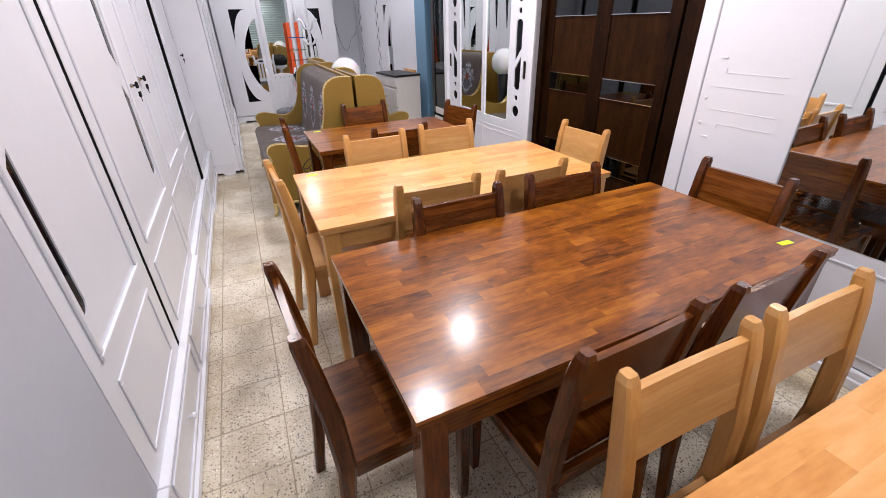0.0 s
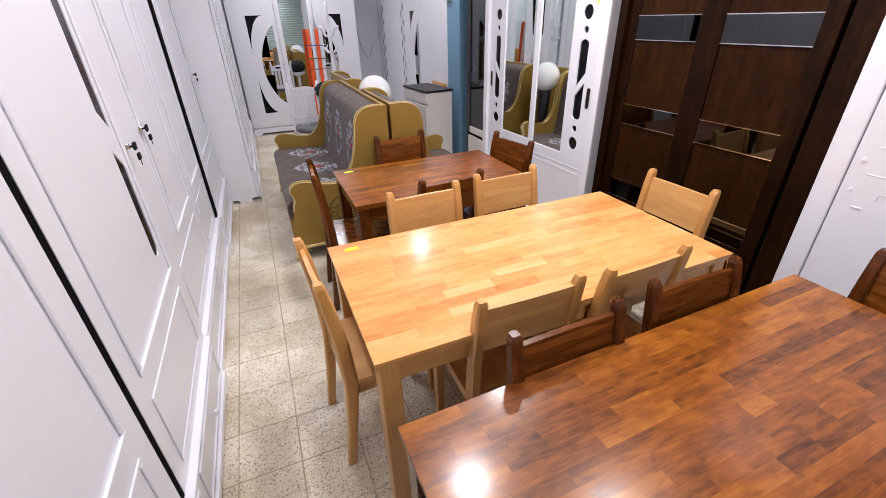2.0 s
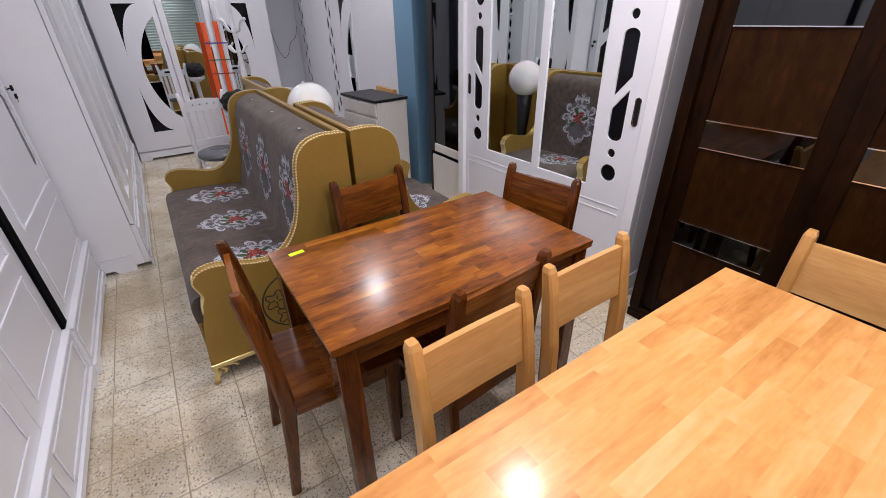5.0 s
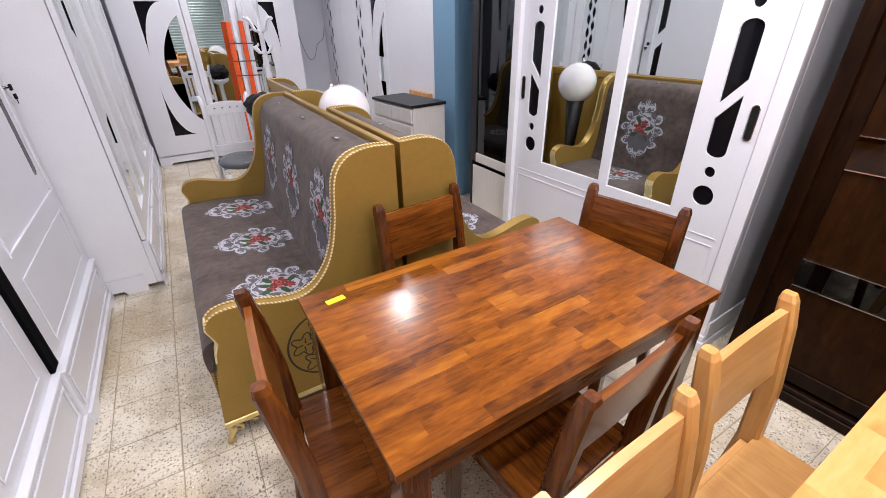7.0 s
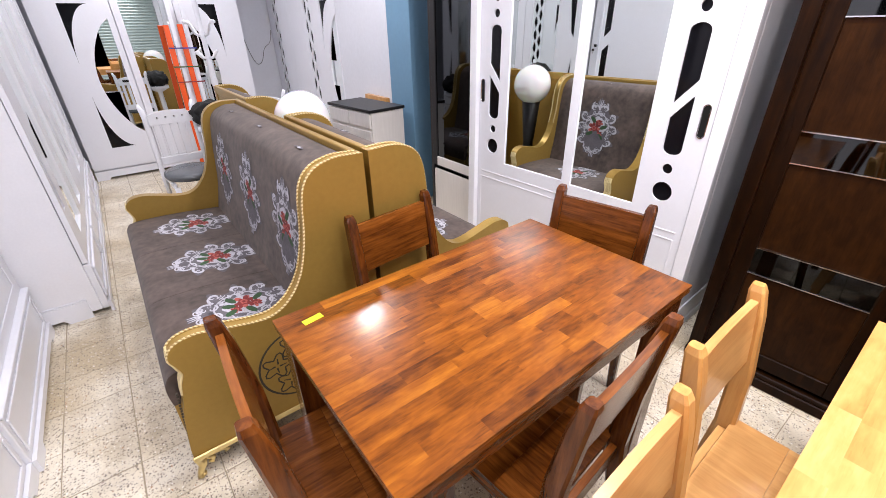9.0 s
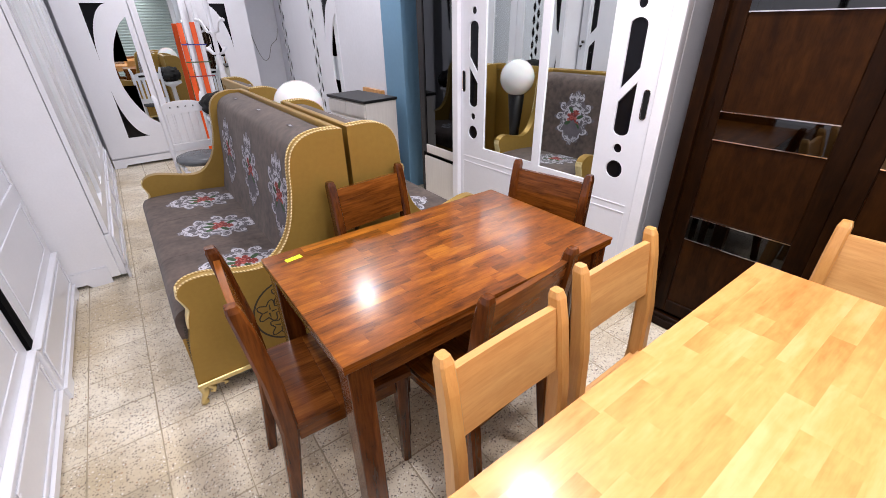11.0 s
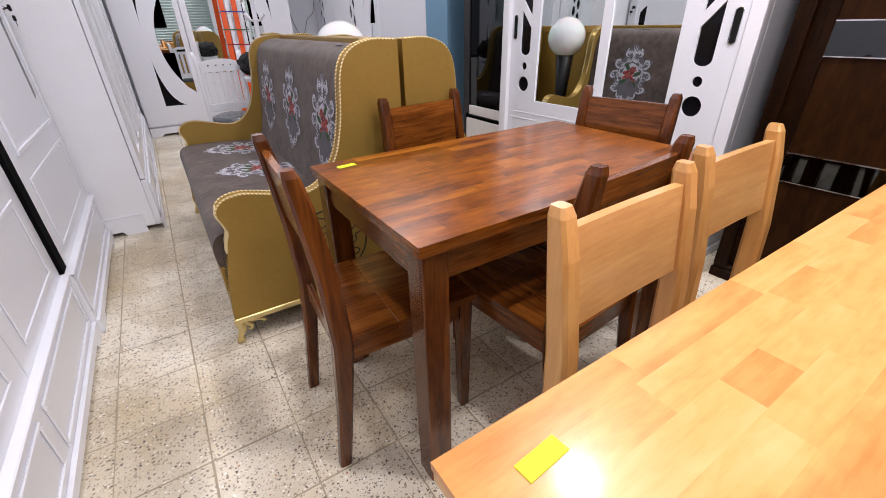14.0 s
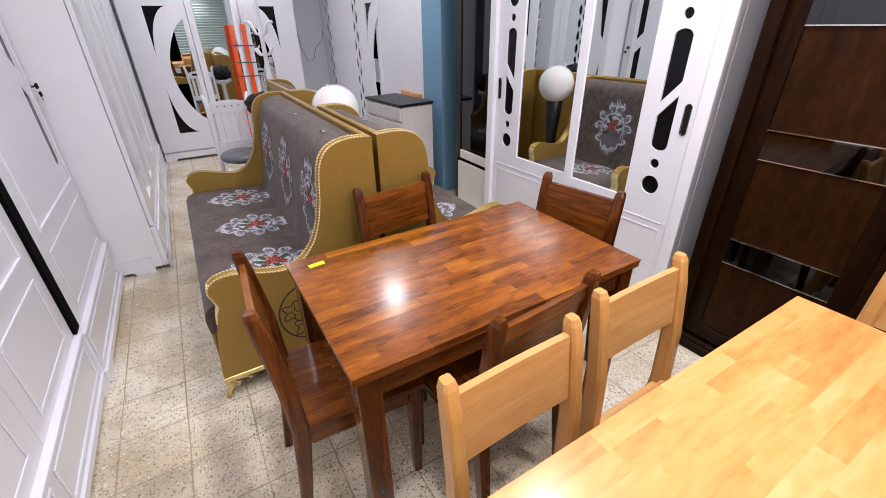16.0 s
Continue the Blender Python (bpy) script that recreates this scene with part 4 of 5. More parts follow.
# ---- chairs ----
def chair_proto(brown):
    mx, my, mz = (M_BROWN_X, M_BROWN_Y, M_BROWN_Z) if brown else (M_HONEY_X, M_HONEY_Y, M_HONEY_Z)
    label = "dark brown lacquered wooden chair with one wide back board" if brown else "pale beech wooden chair with one wide back board"
    th = base("dining_chair", pose(0, 0, 0), label, "chair", "chairs round the dining tables")
    hw = 0.195
    rnd = random.Random(5)
    seat = part("seat", box(-hw + 0.004, -0.165, 0.424, hw - 0.004, -0.0302, 0.446, 0.0012), my, th)
    for k in range(2):
        y0 = -0.0300 + k * 0.1232
        part("seat_plank", box(-hw + 0.004, y0, 0.424, hw - 0.004, y0 + 0.123, 0.446, 0.0012), my, seat)
    for s in (-1, 1):
        # rear post: raked foot, raked back, slight taper at both ends
        secs = [(0.0, -0.228, 0.030, 0.034), (0.22, -0.200, 0.036, 0.040), (0.43, -0.178, 0.040, 0.052), (0.62, -0.188, 0.040, 0.050), (0.80, -0.212, 0.038, 0.044), (0.868, -0.224, 0.036, 0.036), (0.884, -0.227, 0.026, 0.026)]
        bm = bmesh.new()
        rings = []
        for z, y, a, b in secs:
            xc = s * (hw - 0.020)
            c = 0.16
            pts = [(-a / 2, -b / 2 + c * b), (-a / 2 + c * a, -b / 2), (a / 2 - c * a, -b / 2), (a / 2, -b / 2 + c * b), (a / 2, b / 2 - c * b), (a / 2 - c * a, b / 2), (-a / 2 + c * a, b / 2), (-a / 2, b / 2 - c * b)]
            rings.append([bm.verts.new((xc + px, y + py, z)) for px, py in pts])
        for r0, r1 in zip(rings, rings[1:]):
            for k in range(8):
                bm.faces.new((r0[k], r0[(k + 1) % 8], r1[(k + 1) % 8], r1[k]))
        bm.faces.new(rings[0])
        bm.faces.new(rings[-1])
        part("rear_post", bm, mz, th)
        bm = bmesh.new()
        vs, fs = add_box(bm, s * (hw - 0.028) - 0.020, 0.165, 0.0, s * (hw - 0.028) + 0.020, 0.205, 0.4235)
        for v in vs[:4]:
            v.co.x = s * (hw - 0.028) + (v.co.x - s * (hw - 0.028)) * 0.72
            v.co.y = 0.185 + (v.co.y - 0.185) * 0.72
        bmesh.ops.bevel(bm, geom=bm.edges[:], offset=0.003, segments=1, affect="EDGES")
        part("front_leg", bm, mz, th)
        part("side_rail", box(s * (hw - 0.028) - 0.010, -0.155, 0.365, s * (hw - 0.028) + 0.010, 0.164, 0.4235, 0.002), my, th)
    part("front_rail", box(-hw + 0.05, 0.172, 0.365, hw - 0.05, 0.192, 0.4235, 0.002), mx, th)
    part("rear_rail", box(-hw + 0.042, -0.188, 0.365, hw - 0.042, -0.168, 0.4235, 0.002), mx, th)
    # back board, curved slightly
    bm = bmesh.new()
    n = 8
    grid = []
    for k in range(n + 1):
        x = -hw + 0.030 + (2 * hw - 0.060) * k / n
        sag = 0.003 * math.sin(math.pi * k / n)
        col = []
        for z, yc in ((0.668, -0.194), (0.846, -0.219)):
            col.append((bm.verts.new((x, yc - 0.009 - sag, z)), bm.verts.new((x, yc + 0.009 - sag, z))))
        grid.append(col)
    for a, b in zip(grid, grid[1:]):
        bm.faces.new((a[0][0], b[0][0], b[1][0], a[1][0]))
        bm.faces.new((a[0][1], a[1][1], b[1][1], b[0][1]))
        bm.faces.new((a[1][0], b[1][0], b[1][1], a[1][1]))
        bm.faces.new((a[0][0], a[0][1], b[0][1], b[0][0]))
    for col in (grid[0], grid[-1]):
        bm.faces.new((col[0][0], col[0][1], col[1][1], col[1][0]))
    part("back_board", bm, mx, th)
    return th


PROTO = {}


def chair(brown, x, y, rz):
    """A chair whose post tops' middle is at (x, y); at rz = 0 it faces +y."""
    m = Matrix.Translation((x, y, 0)) @ Matrix.Rotation(radians(rz), 4, "Z") @ Matrix.Translation((0, 0.225, 0))
    if brown not in PROTO:
        PROTO[brown] = chair_proto(brown)
        PROTO[brown].matrix_world = m
        return PROTO[brown]
    return copy_thing(PROTO[brown], m)


chair(True, 0.357, 2.232, -93)
chair(True, 1.048, 2.745, 186.5)
chair(True, 1.720, 2.283, 100.5)
chair(True, 1.015, 1.737, 5)
chair(False, 0.815, 1.632, 182)
chair(False, 1.304, 1.680, 181.3)
chair(False, 1.997, 1.162, 92)
chair(False, 0.200, 1.150, -86)
chair(False, 0.810, 0.680, -1)
chair(False, 1.272, 0.668, 2)
chair(True, 0.820, 0.520, 181)
chair(True, 1.341, 0.546, 179)
chair(True, 2.012, 0.190, 92)
chair(True, 0.127, 0.085, -86)
chair(True, 0.822, -0.375, 3)
chair(True, 1.310, -0.360, 2)
chair(False, 0.850, -0.463, 180)
chair(False, 1.290, -0.460, 180)


# ---- sofas ----
ARM = spline([(0.236, 0.40), (0.244, 0.44), (0.258, 0.480), (0.246, 0.520), (0.236, 0.545), (0.242, 0.575), (0.275, 0.600), (0.335, 0.606), (0.415, 0.588), (0.500, 0.568), (0.570, 0.567), (0.635, 0.606), (0.692, 0.690), (0.728, 0.820), (0.748, 0.975), (0.790, 1.045), (0.868, 1.075), (0.968, 1.075)], 5)


def rope(parent, pts, r=0.0046, label=""):
    """A twisted cord: short slanting beads in two colours along a line."""
    P = [Vector(p) for p in pts]
    bm = bmesh.new()
    step = 0.0095
    acc, seglen, k = 0.0, 0.0, 0
    for a, b in zip(P, P[1:]):
        d = b - a
        L = d.length
        if L < 1e-6:
            continue
        t = acc
        dn = d / L
        side = dn.cross(Vector((0, 1, 0)))
        side = side.normalized() if side.length > 0.1 else Vector((0, 0, 1))
        third = dn.cross(side)
        while t < L:
            c = a + dn * t
            ax = (dn * 0.8 + third * 0.6).normalized()
            u = ax.cross(side).normalized()
            vs = [bm.verts.new(c + ax * 0.0098), bm.verts.new(c - ax * 0.0098)]
            ring = [bm.verts.new(c + r * 0.95 * (math.cos(q) * side + math.sin(q) * u)) for q in (0.3, 1.35, 2.4, 3.45, 4.5, 5.55)]
            for i in range(6):
                for v, o in ((vs[0], 0), (vs[1], 1)):
                    f = bm.faces.new((v, ring[i], ring[(i + 1) % 6]) if o == 0 else (v, ring[(i + 1) % 6], ring[i]))
                    f.material_index = 0 if k % 2 == 0 else 1
                    f.smooth = True
            k += 1
            t += step * 0.72
        acc = t - L
    return part("rope_trim", bm, [M_CORD, M_CORD_DARK], parent, label or "twisted ivory and brown cord")


def ribbon(bm, pts, w0, w1, index, lift):
    """A flat band along points in the XY plane, tapering."""
    P = [Vector((p[0], p[1])) for p in pts]
    lift *= 0.45
    L, R = [], []
    for i, p in enumerate(P):
        d = P[min(i + 1, len(P) - 1)] - P[max(i - 1, 0)]
        n = Vector((-d.y, d.x)).normalized() if d.length > 1e-9 else Vector((0, 1))
        w = (w0 + (w1 - w0) * i / (len(P) - 1)) / 2
        L.append(bm.verts.new((p.x + n.x * w, p.y + n.y * w, lift)))
        R.append(bm.verts.new((p.x - n.x * w, p.y - n.y * w, lift)))
    for i in range(len(P) - 1):
        f = bm.faces.new((L[i], L[i + 1], R[i + 1], R[i]))
        f.material_index = index


def curl(cx, cy, r, a0, turns, n=18, shrink=0.25):
    return [(cx + r * (1 - (1 - shrink) * k / n) * math.cos(a0 + turns * 2 * math.pi * k / n), cy + r * (1 - (1 - shrink) * k / n) * math.sin(a0 + turns * 2 * math.pi * k / n)) for k in range(n + 1)]


def blob(bm, cx, cy, rx, ry, index, lift, rot=0.0, lobes=0, depth=0.0, n=20):
    lift *= 0.45
    c = bm.verts.new((cx, cy, lift))
    ring = []
    for k in range(n):
        a = 2 * math.pi * k / n
        q = 1 + depth * math.cos(lobes * a)
        x, y = rx * q * math.cos(a), ry * q * math.sin(a)
        ring.append(bm.verts.new((cx + x * math.cos(rot) - y * math.sin(rot), cy + x * math.sin(rot) + y * math.cos(rot), lift)))
    for k in range(n):
        f = bm.faces.new((c, ring[k], ring[(k + 1) % n]))
        f.material_index = index


def medallion_bm():
    """The printed wreath: long axis x 0.40 m, short axis y 0.27 m. Materials: white, slate, red, coral, green."""
    bm = bmesh.new()
    rnd = random.Random(3)
    A, B = 0.130, 0.092
    blob(bm, 0, 0, 0.150, 0.106, 1, 0.0001, 0, 12, 0.03, n=48)
    blob(bm, 0.004, 0, 0.084, 0.058, 0, 0.0003, 0, 8, 0.06, n=40)
    for k in range(10):
        a = 2 * math.pi * (k + 0.5) / 10
        cx, cy = A * math.cos(a), B * math.sin(a)
        out = math.atan2(math.sin(a) / B, math.cos(a) / A)
        s = 1 if k % 2 else -1
        blob(bm, cx * 1.10, cy * 1.10, 0.042, 0.030, 1, 0.0002, out, 3, 0.25)
        ribbon(bm, curl(cx * 1.14, cy * 1.14, 0.034, out + s * 2.2, -s * 0.85, shrink=0.12), 0.0125, 0.003, 0, 0.0006)
        ribbon(bm, curl(cx * 0.92, cy * 0.92, 0.024, out + math.pi - s * 1.3, s * 0.8, shrink=0.12), 0.0095, 0.002, 0, 0.0007)
        ribbon(bm, curl(cx * 1.24, cy * 1.27, 0.020, out - s * 2.0, s * 0.9), 0.0075, 0.004, 0, 0.0009)
    for k in range(34):
        a = rnd.uniform(0, 2 * math.pi)
        q = rnd.uniform(0.80, 1.08)
        ribbon(bm, curl(A * q * math.cos(a), B * q * math.sin(a), rnd.uniform(0.006, 0.013), rnd.uniform(0, 6), rnd.choice((-0.7, 0.7)), 8), 0.004, 0.002, 0, 0.0004)
    ring = [(A * 0.86 * math.cos(2 * math.pi * k / 40), B * 0.86 * math.sin(2 * math.pi * k / 40)) for k in range(41)]
    ribbon(bm, ring, 0.006, 0.006, 0, 0.0005)
    for s in (-1, 1):
        blob(bm, s * 0.180, 0, 0.034, 0.022, 1, 0.0003, 0, 5, 0.2)
        for q in (-1, 0, 1):
            ribbon(bm, [(s * 0.160, q * 0.004), (s * 0.185, q * 0.010), (s * 0.208, q * 0.012)], 0.007, 0.003, 0, 0.0007)
        ribbon(bm, curl(s * 0.170, 0.030, 0.020, 0.5, s * 1.1), 0.008, 0.004, 0, 0.0008)
        ribbon(bm, curl(s * 0.170, -0.030, 0.020, -0.5, -s * 1.1), 0.008, 0.004, 0, 0.0008)
    for cx, cy, r in ((0.004, 0.014, 0.038), (-0.034, -0.022, 0.021), (0.042, -0.014, 0.024)):
        for k in range(9):
            a = 2 * math.pi * k / 9 + rnd.random()
            blob(bm, cx + r * 0.72 * math.cos(a), cy + r * 0.72 * math.sin(a), r * 0.42, r * 0.28, 2 if k % 3 else 3, 0.0009 + 0.00005 * k, a, n=10)
        blob(bm, cx, cy, r * 0.62, r * 0.58, 2, 0.0015, 0, 6, 0.15)
        for k in range(5):
            a = 2 * math.pi * k / 5
            blob(bm, cx + r * 0.28 * math.cos(a), cy + r * 0.28 * math.sin(a), r * 0.22, r * 0.11, 3, 0.0017, a + 1.2, n=8)
    for cx, cy, a in ((-0.056, 0.006, 2.8), (-0.058, -0.036, 3.6), (0.016, -0.045, -1.0), (0.062, 0.026, 0.6), (-0.040, 0.040, 2.2)):
        blob(bm, cx, cy, 0.026, 0.013, 4, 0.0020, a, n=12)
    for cx, cy in ((0.07, -0.02), (-0.075, 0.035), (0.0, 0.066)):
        blob(bm, cx, cy, 0.012, 0.009, 0, 0.0008, 0, 5, 0.2, n=12)
    return bm


PRINTS = {}


def along(profile, v, i, j):
    """The other coordinate of a profile where its coordinate i equals v."""
    for p, q in zip(profile, profile[1:]):
        if min(p[i], q[i]) <= v <= max(p[i], q[i]) and abs(q[i] - p[i]) > 1e-9:
            return p[j] + (q[j] - p[j]) * (v - p[i]) / (q[i] - p[i])
    return profile[-1][j]


def medallion(parent, y, key, profile):
    """A wreath lying on the swell of the seat or of the back."""
    text = "silver scroll wreath with red roses"
    if key not in PRINTS:
        bm = medallion_bm()
        for v in bm.verts:
            u, w, h = v.co
            if key == "seat":
                x = 0.528 + u
                v.co = (x, w * 1.22, along(profile, x, 0, 1) + h + 0.0010)
            else:
                z = 0.742 + u * 0.99
                v.co = (along(profile, z, 1, 0) - h - 0.0030, -w * 1.22, z)
        ob = part("printed_medallion", bm, [M_THREAD, M_THREAD_GREY, M_ROSE, M_ROSE_PALE, M_LEAF], parent, text)
        PRINTS[key] = ob.data
    else:
        ob = new("printed_medallion", PRINTS[key])
        ob.parent = parent
        ob["label"] = text
    ob.matrix_local = Matrix.Translation((0, y, 0))
    return ob


def sweep_y(profile, y0, y1, ny=1, closed=True):
    bm = bmesh.new()
    rings = [[bm.verts.new((x, y0 + (y1 - y0) * j / ny, z)) for x, z in profile] for j in range(ny + 1)]
    n = len(profile)
    for a, b in zip(rings, rings[1:]):
        for i in range(n if closed else n - 1):
            bm.faces.new((a[i], a[(i + 1) % n], b[(i + 1) % n], b[i]))
    if closed:
        bm.faces.new(rings[0])
        bm.faces.new(rings[-1])
    return bm


def sofa(m, length, label, name="sofa", seats=3, group="seats in gold and taupe"):
    """A bench sofa facing local -x, near end at y = 0, its back plane at x = 0.985."""
    th = base(name, m, label, name, group)
    t = 0.052
    body = [(0.982, 0.10), (0.192, 0.10), (0.194, 0.16), (0.212, 0.30)] + list(ARM) + [(0.982, 1.075)]
    for k, y in enumerate((0.0, length - t)):
        bm = bmesh.new()
        tri = tessellate_polygon([[Vector((x, z, 0)) for x, z in body]])
        f = [bm.verts.new((x, y, z)) for x, z in body]
        b = [bm.verts.new((x, y + t, z)) for x, z in body]
        for p, q, r in tri:
            bm.faces.new((f[p], f[q], f[r]))
            bm.faces.new((b[r], b[q], b[p]))
        n = len(body)
        for i in range(n):
            bm.faces.new((f[i], b[i], b[(i + 1) % n], f[(i + 1) % n]))
        end = part("end_panel", bm, M_BRASSY, th, "gold painted scrolled end panel")
        if k == 0 or name == "armchair":
            cut = 20 if name == "sofa" else 62
            for yr in (y + 0.005, y + t - 0.005):
                rope(end, [(x - 0.001, yr, z + 0.002) for x, z in ARM[cut:]])
        yo = y - 0.001 if k == 0 else y + t + 0.001
        part("bottom_rail", boxes([(0.188, min(yo, yo + (-0.008 if k == 0 else 0.008)), 0.098, 0.98, max(yo, yo + (-0.008 if k == 0 else 0.008)), 0.122)], 0.003), M_GOLD, end, "bright gold bottom bead")
        # stud line down the front edge
        bm = bmesh.new()
        for i in range(24):
            bmesh.ops.create_icosphere(bm, subdivisions=1, radius=0.0045, matrix=Matrix.Translation((0.196 + 0.026 * (i / 24), y + (0.004 if k == 0 else t - 0.004), 0.125 + i * 0.0125)))
        part("stud_row", bm, M_CARVE, end)
        # fluted front of the arm
        bm = bmesh.new()
        for i in range(5):
            yy = y + 0.006 + i * 0.010
            tube([(0.234, yy, 0.40), (0.241, yy, 0.44), (0.255, yy, 0.480), (0.243, yy, 0.520), (0.233, yy, 0.545), (0.240, yy, 0.575)], 0.0048, 6, bm)
        part("fluting", bm, M_CORD, end, "ivory fluted arm front")
        if k == 0:
            bm = bmesh.new()
            c = (0.62, 0.33)
            r = 0.15
            ribbon(bm, [(c[0] + r * math.cos(a), c[1] + r * math.sin(a)) for a in [2 * math.pi * i / 40 for i in range(41)]], 0.008, 0.008, 0, 0)
            for i in range(5):
                a0 = 2 * math.pi * i / 5 + 0.4
                cx, cy = c[0] + 0.085 * math.cos(a0), c[1] + 0.085 * math.sin(a0)
                ribbon(bm, [(cx + 0.045 * (1 + 0.3 * math.cos(5 * a)) * math.cos(a), cy + 0.045 * (1 + 0.3 * math.cos(5 * a)) * math.sin(a)) for a in [2 * math.pi * j / 30 for j in range(31)]], 0.006, 0.006, 0, 0.0002)
                for j in range(4):
                    aa = a0 + 1.5 * j
                    ribbon(bm, [(cx + 0.008 * math.cos(aa), cy + 0.008 * math.sin(aa)), (cx + 0.034 * math.cos(aa + 0.3), cy + 0.034 * math.sin(aa + 0.3))], 0.007, 0.003, 0, 0.0004)
            part("carved_emblem", moved(bm, Matrix.Translation((0, -0.0012, 0)) @ Matrix.Rotation(math.pi / 2, 4, "X")), M_CARVE, end, "dark carved leaf medallion")
    # front board, seat, back
    part("front_board", box(0.198, t, 0.10, 0.235, length - t, 0.33, 0.003), M_BRASSY, th)
    seat_prof = spline([(0.205, 0.29), (0.194, 0.37), (0.200, 0.430), (0.240, 0.462), (0.36, 0.466), (0.52, 0.458), (0.72, 0.440)], 5) + [(0.72, 0.38), (0.236, 0.29)]
    for i in range(seats):
        y0, y1 = t + (length - 2 * t) * i / seats + 0.001, t + (length - 2 * t) * (i + 1) / seats - 0.001
        ob = part("seat_cushion", sweep_y(seat_prof, y0, y1), M_VELVET, th, "taupe velvet seat section", True)
        ob.data.set_sharp_from_angle(angle=radians(50))
        medallion(ob, (y0 + y1) / 2 + 0.015, "seat", seat_prof[10:-2])
    back_prof = spline([(0.700, 0.430), (0.742, 0.62), (0.762, 0.80), (0.785, 0.957), (0.815, 1.022), (0.870, 1.052), (0.920, 1.058), (0.950, 1.056)], 5)
    back = part("backrest", sweep_y(back_prof + [(0.952, 1.030), (0.93, 0.99), (0.93, 0.43)], t + 0.001, length - t - 0.001), M_VELVET, th, "taupe velvet rolled backrest", True)
    back.data.set_sharp_from_angle(angle=radians(50))
    for i in range(seats):
        yc = t + (length - 2 * t) * (i + 0.5) / seats
        medallion(back, yc, "back", back_prof)
        # small sprig on the roll
        bm = bmesh.new()
        for s in (-1, 0, 1):
            blob(bm, s * 0.022, 0, 0.016, 0.008, 1 if s else 0, 0.0, 0.5 * s, 3, 0.2, n=10)
        part("printed_sprig", moved(bm, Matrix.Translation((0.868, yc, 1.0545)) @ Matrix.Rotation(math.pi / 2, 4, "Z")), [M_THREAD, M_THREAD_GREY], back)
    part("top_rail", box(0.9535, t + 0.001, 1.022, 0.982, length - t - 0.001, 1.078, 0.006, 3), M_BRASSY, th, "gold painted rail along the back")
    part("back_board", box(0.932, t + 0.001, 0.10, 0.975, length - t - 0.001, 1.021, 0.002), M_BRASSY, th)
    # scrolled feet
    for fx, fy in ((0.212, 0.012), (0.212, length - 0.012), (0.90, 0.012), (0.90, length - 0.012)):
        s = 1 if fx < 0.5 else -1
        bm = bmesh.new()
        tube([(fx - s * 0.022, fy, 0.006), (fx - s * 0.018, fy, 0.03), (fx - s * 0.004, fy, 0.055), (fx - s * 0.006, fy, 0.10)], [0.014, 0.011, 0.015, 0.022], 8, bm)
        tube([(fx + s * (0.012 + 0.0), fy, 0.09), (fx + s * 0.035, fy, 0.066), (fx + s * 0.028, fy, 0.05), (fx + s * 0.015, fy, 0.056)], [0.012, 0.010, 0.008, 0.005], 8, bm)
        tube([(fx + s * 0.03, fy, 0.092), (fx + s * 0.068, fy, 0.085), (fx + s * 0.088, fy, 0.070), (fx + s * 0.074, fy, 0.062)], [0.010, 0.008, 0.007, 0.004], 8, bm)
        bmesh.ops.create_icosphere(bm, subdivisions=1, radius=0.014, matrix=Matrix.Translation((fx - s * 0.014, fy, 0.014)))
        part("foot", bm, M_GOLD, th, "scrolled gold foot", True)
    return th


SOFA_Y, SOFA_L = 2.785, 1.64
sofa(pose(0, SOFA_Y, 0), SOFA_L, "gold framed sofa in taupe velvet with printed rose medallions")
for ya in (2.80, 4.35):
    sofa(Matrix.Translation((1.992, ya + 0.87, 0)) @ Matrix.Rotation(math.pi, 4, "Z"), 0.87, "gold framed armchair in taupe velvet behind the sofa", "armchair", 1)

# globe lamp between the armchairs
globe = base("globe_lamp", pose(1.195, 3.925, 0), "white glass globe lamp on a dark floor stand", "lamp")
part("stand", lathe([(0.13, 0.0), (0.13, 0.02), (0.05, 0.05), (0.045, 0.5), (0.075, 0.855), (0.06, 0.87)], 24), M_BLACK, globe, "dark tapered stand", True)
gb = bmesh.new()
bmesh.ops.create_uvsphere(gb, u_segments=40, v_segments=24, radius=0.155, matrix=Matrix.Translation((0, 0, 0.995)))
part("globe", gb, M_GLOBE, globe, "glossy white opal glass globe", True)


